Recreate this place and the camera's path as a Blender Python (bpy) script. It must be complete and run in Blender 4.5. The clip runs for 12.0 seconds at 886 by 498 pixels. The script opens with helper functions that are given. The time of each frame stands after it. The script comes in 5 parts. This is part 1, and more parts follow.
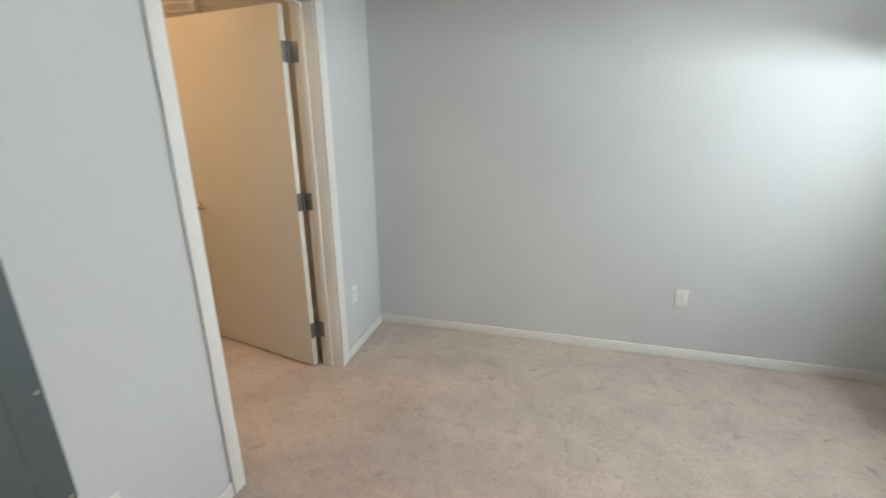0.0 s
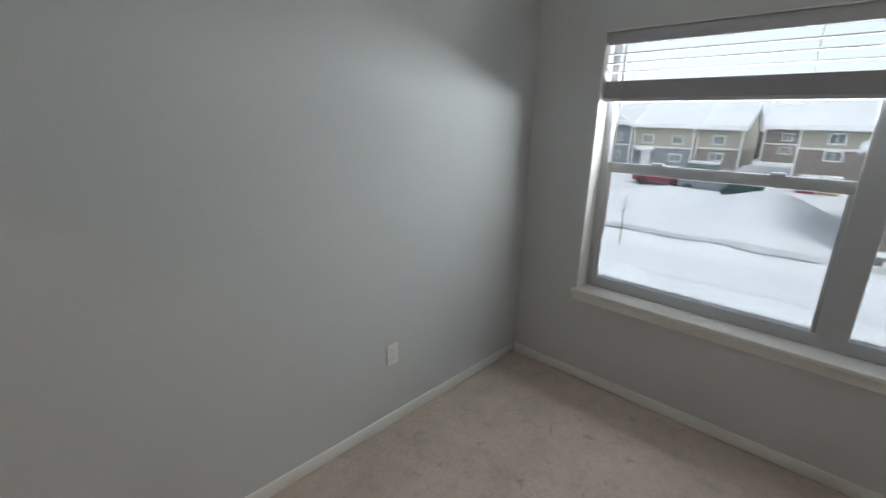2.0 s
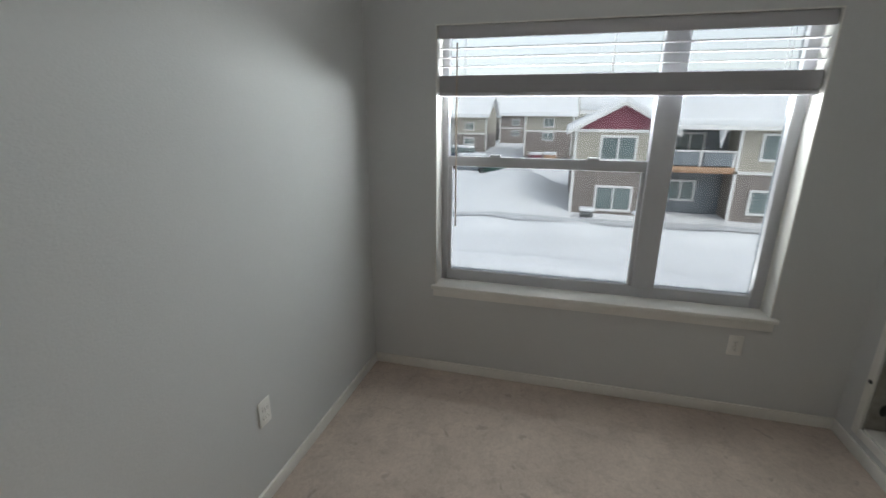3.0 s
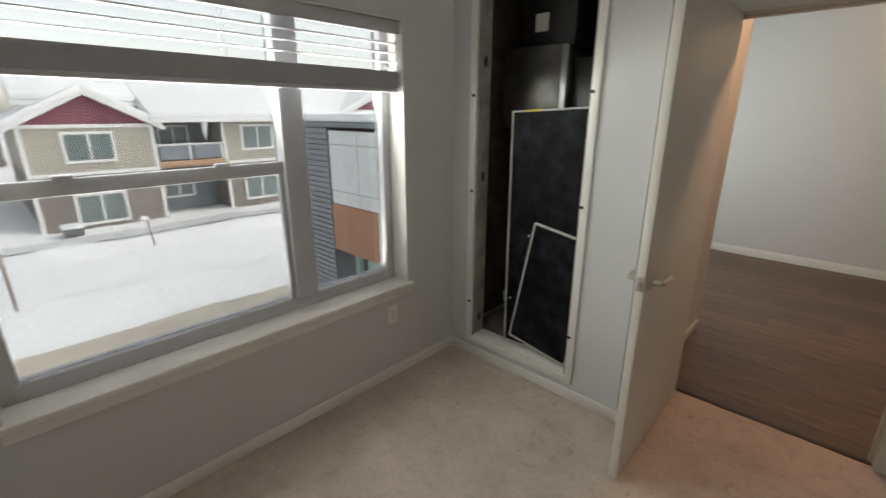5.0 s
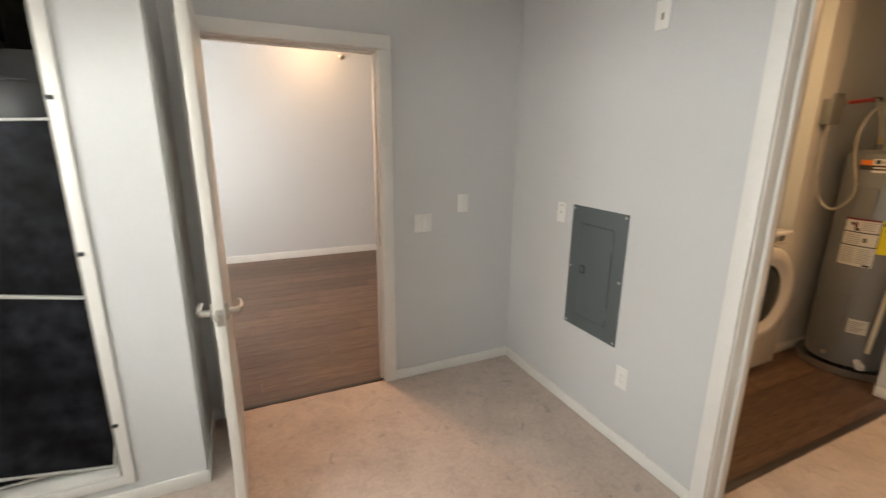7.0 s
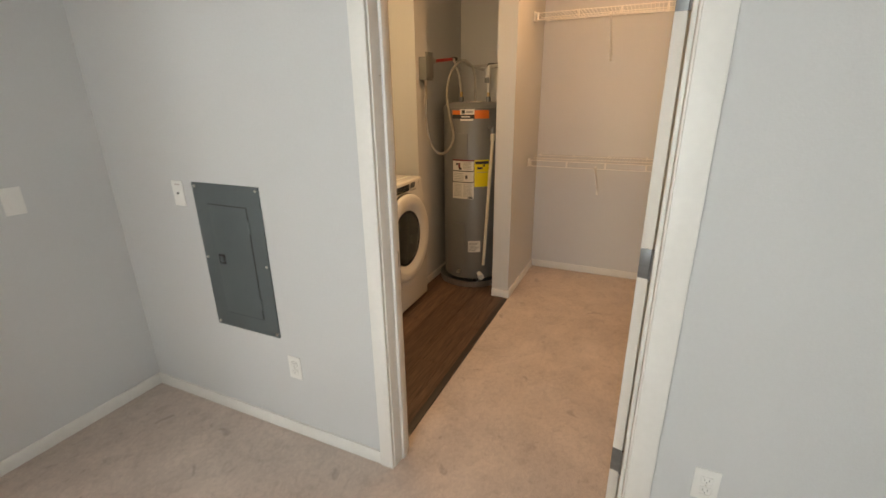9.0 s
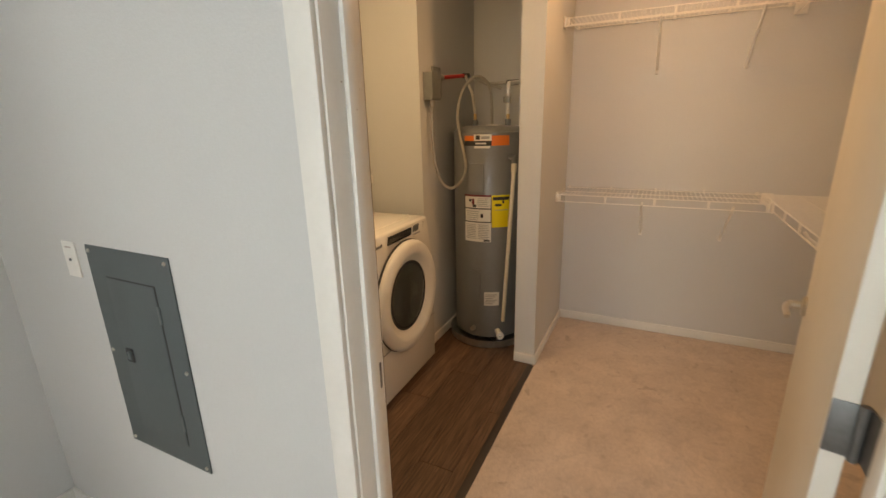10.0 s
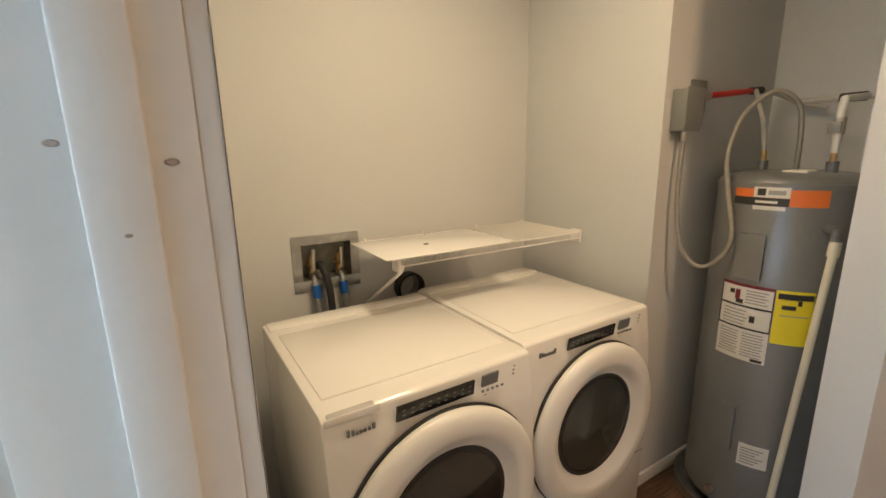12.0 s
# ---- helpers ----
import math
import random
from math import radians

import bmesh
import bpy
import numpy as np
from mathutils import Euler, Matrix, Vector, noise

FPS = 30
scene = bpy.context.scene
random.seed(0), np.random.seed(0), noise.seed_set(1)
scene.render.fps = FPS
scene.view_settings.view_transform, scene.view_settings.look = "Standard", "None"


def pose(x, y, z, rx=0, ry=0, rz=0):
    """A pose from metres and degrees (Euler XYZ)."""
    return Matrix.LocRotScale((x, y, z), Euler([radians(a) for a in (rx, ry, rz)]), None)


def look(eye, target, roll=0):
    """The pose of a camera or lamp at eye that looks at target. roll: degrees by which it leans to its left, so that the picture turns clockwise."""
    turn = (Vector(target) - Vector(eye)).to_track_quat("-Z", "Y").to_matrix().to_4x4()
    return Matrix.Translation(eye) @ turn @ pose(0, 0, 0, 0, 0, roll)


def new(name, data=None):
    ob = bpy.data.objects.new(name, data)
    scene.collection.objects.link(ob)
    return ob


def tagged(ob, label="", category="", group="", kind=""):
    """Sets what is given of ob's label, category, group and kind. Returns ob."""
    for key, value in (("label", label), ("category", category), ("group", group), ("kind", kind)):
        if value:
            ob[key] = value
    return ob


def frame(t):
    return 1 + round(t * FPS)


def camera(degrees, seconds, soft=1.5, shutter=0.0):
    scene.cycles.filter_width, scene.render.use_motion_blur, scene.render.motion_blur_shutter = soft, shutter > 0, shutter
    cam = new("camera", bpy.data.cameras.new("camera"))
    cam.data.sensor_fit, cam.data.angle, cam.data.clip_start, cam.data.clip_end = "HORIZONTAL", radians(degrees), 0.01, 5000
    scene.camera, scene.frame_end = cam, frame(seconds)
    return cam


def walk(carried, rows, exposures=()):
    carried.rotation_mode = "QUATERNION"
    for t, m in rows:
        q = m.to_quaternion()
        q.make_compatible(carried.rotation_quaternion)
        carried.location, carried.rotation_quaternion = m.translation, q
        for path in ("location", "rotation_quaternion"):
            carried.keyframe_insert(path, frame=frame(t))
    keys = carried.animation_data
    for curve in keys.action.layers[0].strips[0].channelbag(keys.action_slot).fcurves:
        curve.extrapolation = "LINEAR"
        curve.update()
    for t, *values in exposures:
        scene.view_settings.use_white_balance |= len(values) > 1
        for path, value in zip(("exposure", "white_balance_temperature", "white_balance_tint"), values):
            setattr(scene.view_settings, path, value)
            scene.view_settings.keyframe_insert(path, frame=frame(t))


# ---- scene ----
cam = camera(90.7, 12.0, 1.5, 0.25)
PATH = [
    (0, (1.218, 0.346, 1.539), (0.737, 2.189, 0.929), -0.1),
    (0.5, (1.124, 0.719, 1.533), (1.058, 2.606, 0.875), -0.5),
    (1, (1.007, 1.043, 1.569), (1.464, 2.875, 0.91), 0.7),
    (1.5, (0.802, 1.303, 1.556), (1.786, 2.945, 0.975), 1.5),
    (2, (0.711, 1.589, 1.56), (2.12, 2.897, 1.01), 1.7),
    (2.5, (0.702, 1.81, 1.56), (2.411, 2.691, 1.008), 1.5),
    (2.7, (0.689, 1.906, 1.568), (2.465, 2.636, 1.012), 1.0),
    (4.3, (1.054, 2.556, 1.608), (2.78, 1.753, 0.994), 0.5),
    (4.5, (1.102, 2.616, 1.607), (2.737, 1.637, 1.0), 0.3),
    (5, (1.265, 2.598, 1.594), (2.579, 1.211, 1.002), 0.1),
    (5.5, (1.448, 2.54, 1.614), (2.265, 0.81, 1.031), 0.5),
    (6, (1.622, 2.566, 1.608), (1.946, 0.673, 1.05), 0.2),
    (6.5, (1.675, 2.545, 1.609), (1.44, 0.632, 1.073), 0.1),
    (7, (1.69, 2.521, 1.573), (0.88, 0.76, 1.08), 0.6),
    (7.5, (1.797, 2.547, 1.545), (0.549, 1.089, 0.983), 0.2),
    (7.7, (1.796, 2.59, 1.544), (0.451, 1.24, 0.935), -1.1),
    (9.3, (1.114, 2.329, 1.555), (-0.641, 1.596, 0.937), -0.3),
    (9.5, (0.992, 2.261, 1.551), (-0.774, 1.53, 0.96), -0.5),
    (10, (0.68, 2.147, 1.547), (-1.046, 1.302, 0.992), -1.4),
    (10.5, (0.344, 2.074, 1.551), (-1.265, 0.997, 1.05), -2.0),
    (11, (0.121, 1.962, 1.557), (-1.312, 0.626, 1.154), -1.7),
    (11.5, (-0.023, 1.9, 1.623), (-1.22, 0.328, 1.313), -0.6),
    (12, (-0.099, 1.892, 1.62), (-1.112, 0.224, 1.182), -0.9),
]
EXPOSURES = [(0.0, 3.6, 6700, 10), (0.5, 3.47, 7000, 11), (1.0, 3.35, 6700, 11), (1.5, 2.9, 6650, 10), (2.0, 2.52, 6680, 10),
             (2.5, 2.4, 6770, 10), (4.3, 2.55, 7250, 12), (5.0, 2.54, 7600, 12), (5.5, 2.6, 7800, 13), (6.0, 2.95, 8250, 16),
             (6.5, 3.4, 7950, 18), (7.0, 3.6, 7600, 15), (7.5, 3.6, 7250, 13), (9.5, 3.6, 7480, 13), (10.0, 3.6, 7480, 12),
             (10.5, 3.75, 7080, 10), (11.0, 3.8, 7250, 10), (11.5, 4.0, 6700, 8), (12.0, 4.0, 5650, 6)]
walk(cam, [(t, look(eye, target, roll)) for t, eye, target, roll in PATH], EXPOSURES)
SKY_STRENGTH, SUN_STRENGTH = 0.16, 0.5

# ---- world, sun and lamps ----
world = bpy.data.worlds.new("overcast_sky")
scene.world = world
world.use_nodes = True
wn = world.node_tree
sky = wn.nodes.new("ShaderNodeTexSky")
sky.sky_type, sky.sun_disc = "NISHITA", False
sky.sun_elevation, sky.sun_rotation = radians(47), radians(220)
sky.air_density, sky.dust_density, sky.ozone_density = 1.0, 1.5, 0.6
cloud = wn.nodes.new("ShaderNodeHueSaturation")      # thin even cloud takes the blue out of the sky
cloud.inputs["Saturation"].default_value = 0.35
wn.links.new(sky.outputs[0], cloud.inputs["Color"])
wn.links.new(cloud.outputs[0], wn.nodes["Background"].inputs[0])
wn.nodes["Background"].inputs[1].default_value = SKY_STRENGTH


def lamp(name, kind, m, watts, colour, **more):
    data = bpy.data.lights.new(name, kind)
    data.energy, data.color = watts, colour
    for key, value in more.items():
        if key == "size":
            data.shape, data.size = "RECTANGLE", value[0]
            data.size_y = value[1]
        if key == "angle":
            data.angle = radians(value)
        if key == "disk":
            data.shape, data.size = "DISK", value
        if key == "radius":
            data.shadow_soft_size = value
    ob = new(name, data)
    ob.matrix_world = m
    return ob


lamp("sun", "SUN", look((0, 0, 0), (0.5, 0.6, -0.85)), SUN_STRENGTH, (1.0, 0.96, 0.9), angle=20)
# added sky fill lamps: window opening under raised blind, and high over the wall
lamp("sky_fill_low", "AREA", look((3.39, 1.815, 1.672), (0.0, 1.815, 2.2)), 5.8, (0.84, 0.95, 1.0), size=(1.8, 0.05))
lamp("sky_fill_high", "AREA", look((4.7, 1.815, 3.5), (2.2, 1.815, 0.5)), 0.9, (0.84, 0.95, 1.0), size=(3.4, 1.8))
# added fill lamp for daylight thrown up by the snow below the window
lamp("snow_bounce_fill", "AREA", look((5.0, 1.815, -1.6), (1.5, 1.815, 2.4)), 84, (0.88, 0.96, 1.0), size=(1.5, 2.1))
# ceiling lamps of the closet, the laundry and the hall
lamp("closet_lamp", "AREA", pose(-1.75, 2.15, 2.66), 1.15, (1.0, 0.58, 0.28), disk=0.13)
lamp("laundry_lamp", "AREA", pose(-0.90, 0.95, 2.66), 1.3, (1.0, 0.70, 0.38), disk=0.24)
lamp("hall_lamp", "POINT", pose(0.80, -2.95, 2.60), 1.15, (1.0, 0.66, 0.38), radius=0.16)
# unseen fill lamp added for living room daylight at the hall's east end
lamp("hall_fill_light", "AREA", look((2.9, -1.9, 1.5), (0.9, -3.3, 1.1)), 6.0, (0.74, 0.90, 1.0), size=(1.2, 1.6))
lamp("hall_door_lamp", "AREA", pose(1.25, -0.70, 2.66), 2.7, (1.0, 0.60, 0.36), disk=0.28)


# ---- mesh helpers ----
def box(bm, x0, x1, y0, y1, z0, z1):
    v = [bm.verts.new((x, y, z)) for x in (x0, x1) for y in (y0, y1) for z in (z0, z1)]
    return [bm.faces.new([v[i] for i in q]) for q in
            ((0, 1, 3, 2), (4, 6, 7, 5), (0, 4, 5, 1), (2, 3, 7, 6), (0, 2, 6, 4), (1, 5, 7, 3))]


def cuboid(x0, x1, y0, y1, z0, z1, bevel=0.0, segments=2):
    bm = bmesh.new()
    box(bm, min(x0, x1), max(x0, x1), min(y0, y1), max(y0, y1), min(z0, z1), max(z0, z1))
    return rounded(bm, bevel, segments)


def rounded(bm, bevel, segments=2):
    if bevel > 0:
        bmesh.ops.bevel(bm, geom=bm.edges[:], offset=bevel, segments=segments, profile=0.5, affect="EDGES")
    return bm


def ring_sweep(bm, points, radii, seg=12, capped=True):
    """A round bar along the points."""
    points = [Vector(p) for p in points]
    if not isinstance(radii, (list, tuple)):
        radii = [radii] * len(points)
    way = (points[1] - points[0]).normalized()
    side = way.orthogonal().normalized()
    rings = []
    for i, p in enumerate(points):
        a = points[max(i - 1, 0)]
        b = points[min(i + 1, len(points) - 1)]
        turn = way.rotation_difference((b - a).normalized())
        side = (turn @ side).normalized()
        way = (b - a).normalized()
        up = way.cross(side)
        rings.append([bm.verts.new(p + radii[i] * (math.cos(k * math.tau / seg) * side + math.sin(k * math.tau / seg) * up))
                      for k in range(seg)])
    for r0, r1 in zip(rings, rings[1:]):
        for k in range(seg):
            bm.faces.new((r0[k], r0[(k + 1) % seg], r1[(k + 1) % seg], r1[k]))
    if capped:
        bm.faces.new(rings[0][::-1])
        bm.faces.new(rings[-1])
    return bm


def bar(points, radii, seg=12):
    return ring_sweep(bmesh.new(), points, radii, seg)


def lathe(profile, seg=48, m=Matrix.Identity(4), closed=False):
    """A turned shape: (radius, height) pairs about z, carried to m."""
    bm = bmesh.new()
    rings = []
    for r, z in profile:
        if r < 1e-6:
            rings.append([bm.verts.new(m @ Vector((0, 0, z)))])
        else:
            rings.append([bm.verts.new(m @ Vector((r * math.cos(k * math.tau / seg), r * math.sin(k * math.tau / seg), z))) for k in range(seg)])
    if closed:
        rings.append(rings[0])
    for a, b in zip(rings, rings[1:]):
        for k in range(seg):
            n = (k + 1) % seg
            if len(a) == 1:
                bm.faces.new((a[0], b[n], b[k]))
            elif len(b) == 1:
                bm.faces.new((a[k], a[n], b[0]))
            else:
                bm.faces.new((a[k], a[n], b[n], b[k]))
    bmesh.ops.recalc_face_normals(bm, faces=bm.faces[:])
    return bm


def smoothed(points, steps=8):
    """A soft line through the points (Catmull-Rom)."""
    p = [Vector(q) for q in points]
    p = [2 * p[0] - p[1]] + p + [2 * p[-1] - p[-2]]
    out = []
    for i in range(1, len(p) - 2):
        for k in range(steps):
            t = k / steps
            out.append(0.5 * (2 * p[i] + (p[i + 1] - p[i - 1]) * t + (2 * p[i - 1] - 5 * p[i] + 4 * p[i + 1] - p[i + 2]) * t * t
                              + (3 * p[i] - p[i - 1] - 3 * p[i + 1] + p[i + 2]) * t ** 3))
    return out + [p[-2]]


def mesh_of(name, bm, material):
    bmesh.ops.recalc_face_normals(bm, faces=bm.faces[:])
    me = bpy.data.meshes.new(name)
    bm.to_mesh(me)
    bm.free()
    me.materials.append(material)
    me.polygons.foreach_set("use_smooth", [True] * len(me.polygons))
    me.set_sharp_from_angle(angle=radians(35))
    return me


def part(name, bm, material, parent=None, label="", kind=""):
    ob = new(name, mesh_of(name, bm, material))
    ob.parent = parent
    return tagged(ob, label, kind=kind)


def thing(name, m, label, category, group="", kind=""):
    ob = new(name)
    ob.matrix_world = m
    ob.empty_display_size = 0.1
    return tagged(ob, label, category, group, kind)


def solid(name, bm, material, label, category, group="", kind=""):
    return tagged(new(name, mesh_of(name, bm, material)), label, category, group, kind)


# ---- materials ----
def material(name, colour, rough=0.5, metal=0.0, grain=0.0, grain_scale=40.0, stain=0.0, stain_scale=2.0, bump=0.0, bump_scale=200.0,
             stretch=(1, 1, 1), vary=0.0, coat=0.0, spec=0.5):
    mat = bpy.data.materials.new(name)
    mat.use_nodes = True
    nt = mat.node_tree
    nodes, links = nt.nodes, nt.links
    bsdf = nodes["Principled BSDF"]
    bsdf.inputs["Roughness"].default_value = rough
    bsdf.inputs["Metallic"].default_value = metal
    bsdf.inputs["Coat Weight"].default_value = coat
    bsdf.inputs["Specular IOR Level"].default_value = spec
    coord = nodes.new("ShaderNodeTexCoord")
    mapping = nodes.new("ShaderNodeMapping")
    mapping.inputs["Scale"].default_value = stretch
    links.new(coord.outputs["Object"], mapping.inputs[0])
    rgb = nodes.new("ShaderNodeRGB")
    rgb.outputs[0].default_value = (*colour, 1)
    out = rgb.outputs[0]

    def noisy(scale, amount, detail, source):
        tex = nodes.new("ShaderNodeTexNoise")
        tex.inputs["Scale"].default_value, tex.inputs["Detail"].default_value = scale, detail
        links.new(mapping.outputs[0], tex.inputs[0])
        ramp = nodes.new("ShaderNodeMapRange")
        ramp.inputs[1].default_value, ramp.inputs[2].default_value = 0.3, 0.7
        ramp.inputs[3].default_value, ramp.inputs[4].default_value = 1 - amount, 1 + amount
        links.new(tex.outputs[0], ramp.inputs[0])
        mul = nodes.new("ShaderNodeVectorMath")
        mul.operation = "SCALE"
        links.new(source, mul.inputs[0])
        links.new(ramp.outputs[0], mul.inputs["Scale"])
        return mul.outputs[0]

    if grain:
        out = noisy(grain_scale, grain, 6, out)
    if stain:
        out = noisy(stain_scale, stain, 4, out)
    if vary:
        info = nodes.new("ShaderNodeObjectInfo")
        ramp = nodes.new("ShaderNodeMapRange")
        ramp.inputs[3].default_value, ramp.inputs[4].default_value = 1 - vary, 1 + vary
        links.new(info.outputs["Random"], ramp.inputs[0])
        mul = nodes.new("ShaderNodeVectorMath")
        mul.operation = "SCALE"
        links.new(out, mul.inputs[0])
        links.new(ramp.outputs[0], mul.inputs["Scale"])
        out = mul.outputs[0]
    links.new(out, bsdf.inputs["Base Color"])
    if bump:
        tex = nodes.new("ShaderNodeTexNoise")
        tex.inputs["Scale"].default_value, tex.inputs["Detail"].default_value = bump_scale, 3
        links.new(mapping.outputs[0], tex.inputs[0])
        b = nodes.new("ShaderNodeBump")
        b.inputs["Strength"].default_value, b.inputs["Distance"].default_value = 1.0, bump
        links.new(tex.outputs[0], b.inputs["Height"])
        links.new(b.outputs[0], bsdf.inputs["Normal"])
    return mat


def carpet_material():
    """Cut-pile carpet: fine tufts, brushed patches and old spots."""
    mat = material("carpet_pile", (0.58, 0.48, 0.415), 0.95, grain=0.13, grain_scale=240, stain=0.08, stain_scale=3.5, bump=0.003, bump_scale=210, spec=0.1)
    nt = mat.node_tree
    bsdf = nt.nodes["Principled BSDF"]
    source = bsdf.inputs["Base Color"].links[0].from_socket
    coord = nt.nodes["Texture Coordinate"]
    for scale, detail, lo, hi, dark in ((1.4, 4.0, 0.42, 0.58, 0.93), (5.0, 6.0, 0.40, 0.60, 0.91), (15.0, 5.0, 0.34, 0.48, 0.90), (48.0, 3.0, 0.35, 0.60, 0.90), (11.0, 2.0, 0.27, 0.33, 0.78)):
        tex = nt.nodes.new("ShaderNodeTexNoise")
        tex.inputs["Scale"].default_value, tex.inputs["Detail"].default_value = scale, detail
        tex.inputs["Distortion"].default_value = 0.6
        nt.links.new(coord.outputs["Object"], tex.inputs[0])
        ramp = nt.nodes.new("ShaderNodeMapRange")
        ramp.inputs[1].default_value, ramp.inputs[2].default_value = lo, hi
        ramp.inputs[3].default_value, ramp.inputs[4].default_value = dark, 1.0
        nt.links.new(tex.outputs[0], ramp.inputs[0])
        mul = nt.nodes.new("ShaderNodeVectorMath")
        mul.operation = "SCALE"
        nt.links.new(source, mul.inputs[0])
        nt.links.new(ramp.outputs[0], mul.inputs["Scale"])
        source = mul.outputs[0]
    nt.links.new(source, bsdf.inputs["Base Color"])
    bsdf.inputs["Sheen Weight"].default_value = 0.25
    return mat


def glass_material(name, tint=(1, 1, 1), rough=0.0):
    mat = bpy.data.materials.new(name)
    mat.use_nodes = True
    nt = mat.node_tree
    bsdf = nt.nodes["Principled BSDF"]
    bsdf.inputs["Base Color"].default_value = (*tint, 1)
    bsdf.inputs["Roughness"].default_value = rough
    bsdf.inputs["Transmission Weight"].default_value = 1
    bsdf.inputs["IOR"].default_value = 1.45
    return mat


def pane_material(name, tint=(1, 1, 1)):
    """Thin clear window pane: see-through with a faint mirror."""
    mat = bpy.data.materials.new(name)
    mat.use_nodes = True
    nt = mat.node_tree
    nt.nodes.remove(nt.nodes["Principled BSDF"])
    clear, gloss, mix, fres = (nt.nodes.new("ShaderNode" + k) for k in ("BsdfTransparent", "BsdfGlossy", "MixShader", "Fresnel"))
    clear.inputs[0].default_value = (*tint, 1)
    gloss.inputs["Roughness"].default_value = 0.02
    fres.inputs[0].default_value = 1.3
    nt.links.new(fres.outputs[0], mix.inputs[0])
    nt.links.new(clear.outputs[0], mix.inputs[1])
    nt.links.new(gloss.outputs[0], mix.inputs[2])
    nt.links.new(mix.outputs[0], nt.nodes["Material Output"].inputs[0])
    return mat


PAINT = material("grey_wall_paint", (0.57, 0.575, 0.575), 0.75, grain=0.012, grain_scale=90, stain=0.02, stain_scale=1.2, bump=0.0007, bump_scale=150, spec=0.3)
CEIL = material("ceiling_paint", (0.75, 0.74, 0.72), 0.9, grain=0.03, grain_scale=60, stain=0.02, bump=0.004, bump_scale=70)
TRIM = material("white_trim_paint", (0.74, 0.725, 0.69), 0.42, grain=0.015, grain_scale=50, stain=0.04, stain_scale=4, bump=0.0004, bump_scale=60)
SLAB = material("white_door_paint", (0.72, 0.69, 0.63), 0.45, grain=0.015, grain_scale=30, stain=0.025, stain_scale=2.5, bump=0.0006, bump_scale=240)
CARPET = carpet_material()
PLANK = material("brown_vinyl_plank", (0.115, 0.068, 0.044), 0.42, grain=0.55, grain_scale=8, stain=0.25, stain_scale=1.6, bump=0.0005, bump_scale=14,
                 stretch=(0.8, 13, 1), vary=0.2)
STRIP = material("dark_transition_strip", (0.03, 0.022, 0.018), 0.5, grain=0.1, grain_scale=60, bump=0.0004)
# vinyl and blind colours are greyed to put backlit shade into white parts
VINYL = material("backlit_grey_window_vinyl", (0.50, 0.505, 0.53), 0.4, grain=0.01, stain=0.02, bump=0.0003)
BLIND = material("backlit_grey_blind_slat", (0.45, 0.44, 0.46), 0.5, grain=0.02, grain_scale=20, bump=0.0004, bump_scale=60)
# tint is made up to darken the snowy view outside the window
PANE = pane_material("view_dimming_glass", (0.455, 0.475, 0.485))
PLATE = material("white_plate_plastic", (0.76, 0.75, 0.72), 0.35, stain=0.02)
DARKSLOT = material("dark_slot", (0.03, 0.03, 0.03), 0.6, grain=0.1)
PANELGREY = material("grey_panel_enamel", (0.085, 0.105, 0.11), 0.45, grain=0.04, grain_scale=140, stain=0.06, stain_scale=3, bump=0.0006, bump_scale=320)
STEEL = material("brushed_nickel", (0.55, 0.52, 0.47), 0.32, metal=1, grain=0.05, grain_scale=120, bump=0.0002)
HINGE = material("dark_nickel_hinge", (0.20, 0.205, 0.21), 0.45, metal=0.7, grain=0.08, grain_scale=90, stain=0.1, stain_scale=20)
GALV = material("galvanised_sheet", (0.42, 0.43, 0.43), 0.38, metal=0.9, grain=0.12, grain_scale=25, stain=0.12, stain_scale=6, bump=0.001, bump_scale=10)
BLACK = material("black_enamel", (0.02, 0.021, 0.022), 0.42, grain=0.2, grain_scale=12, stain=0.3, stain_scale=5, bump=0.0006, bump_scale=30)

# ---- the rooms: bedroom x 0..W, y 0..D; laundry closet to the west; hall to the south ----
W, D, H = 3.165, 3.142, 2.74
T = 0.115                      # wall thickness
CW = -2.69                     # closet's far wall
BUMP, BX = 0.505, 1.96         # furnace recess: front face and west side
HALL = -3.43                   # hall's far wall
O1, O2 = 1.581, 2.495          # closet door's clear opening (y)
E1, E2 = 0.945, 1.832          # entry door's clear opening (x)
DH = 2.035                     # clear height of both doors
WY0, WY1, WZ0, WZ1 = 0.905, 2.725, 0.57, 2.06   # window opening


def wall(name, boxes, label, mat=PAINT):
    bm = bmesh.new()
    for b in boxes:
        box(bm, *b)
    return solid(name, bm, mat, label, "wall", kind="structure")


J = 0.018                      # jamb thickness
wall("wall_west", [(-T, 0, -T, O1 - J, 0, H), (-T, 0, O2 + J, D, 0, H), (-T, 0, O1 - J, O2 + J, DH + J, H)],
     "grey painted bedroom wall with the closet doorway")
wall("wall_north", [(CW - T, W + 0.2, D, D + T, 0, H)], "plain grey painted bedroom wall")
wall("wall_east", [(W, W + 0.2, -1.02, WY0, 0, H), (W, W + 0.2, WY1, D, 0, H), (W, W + 0.2, WY0, WY1, 0, WZ0), (W, W + 0.2, WY0, WY1, WZ1, H)],
     "grey painted outer wall around the bedroom window")
wall("wall_south", [(0, E1 - J, -T, 0, 0, H), (E2 + J, BX, -T, 0, 0, H), (E1 - J, E2 + J, -T, 0, DH + J, H)],
     "grey painted bedroom wall with the entry doorway")
NX0, NX1, NZ0, NZ1 = 2.270, 2.972, 0.145, 2.42   # furnace opening
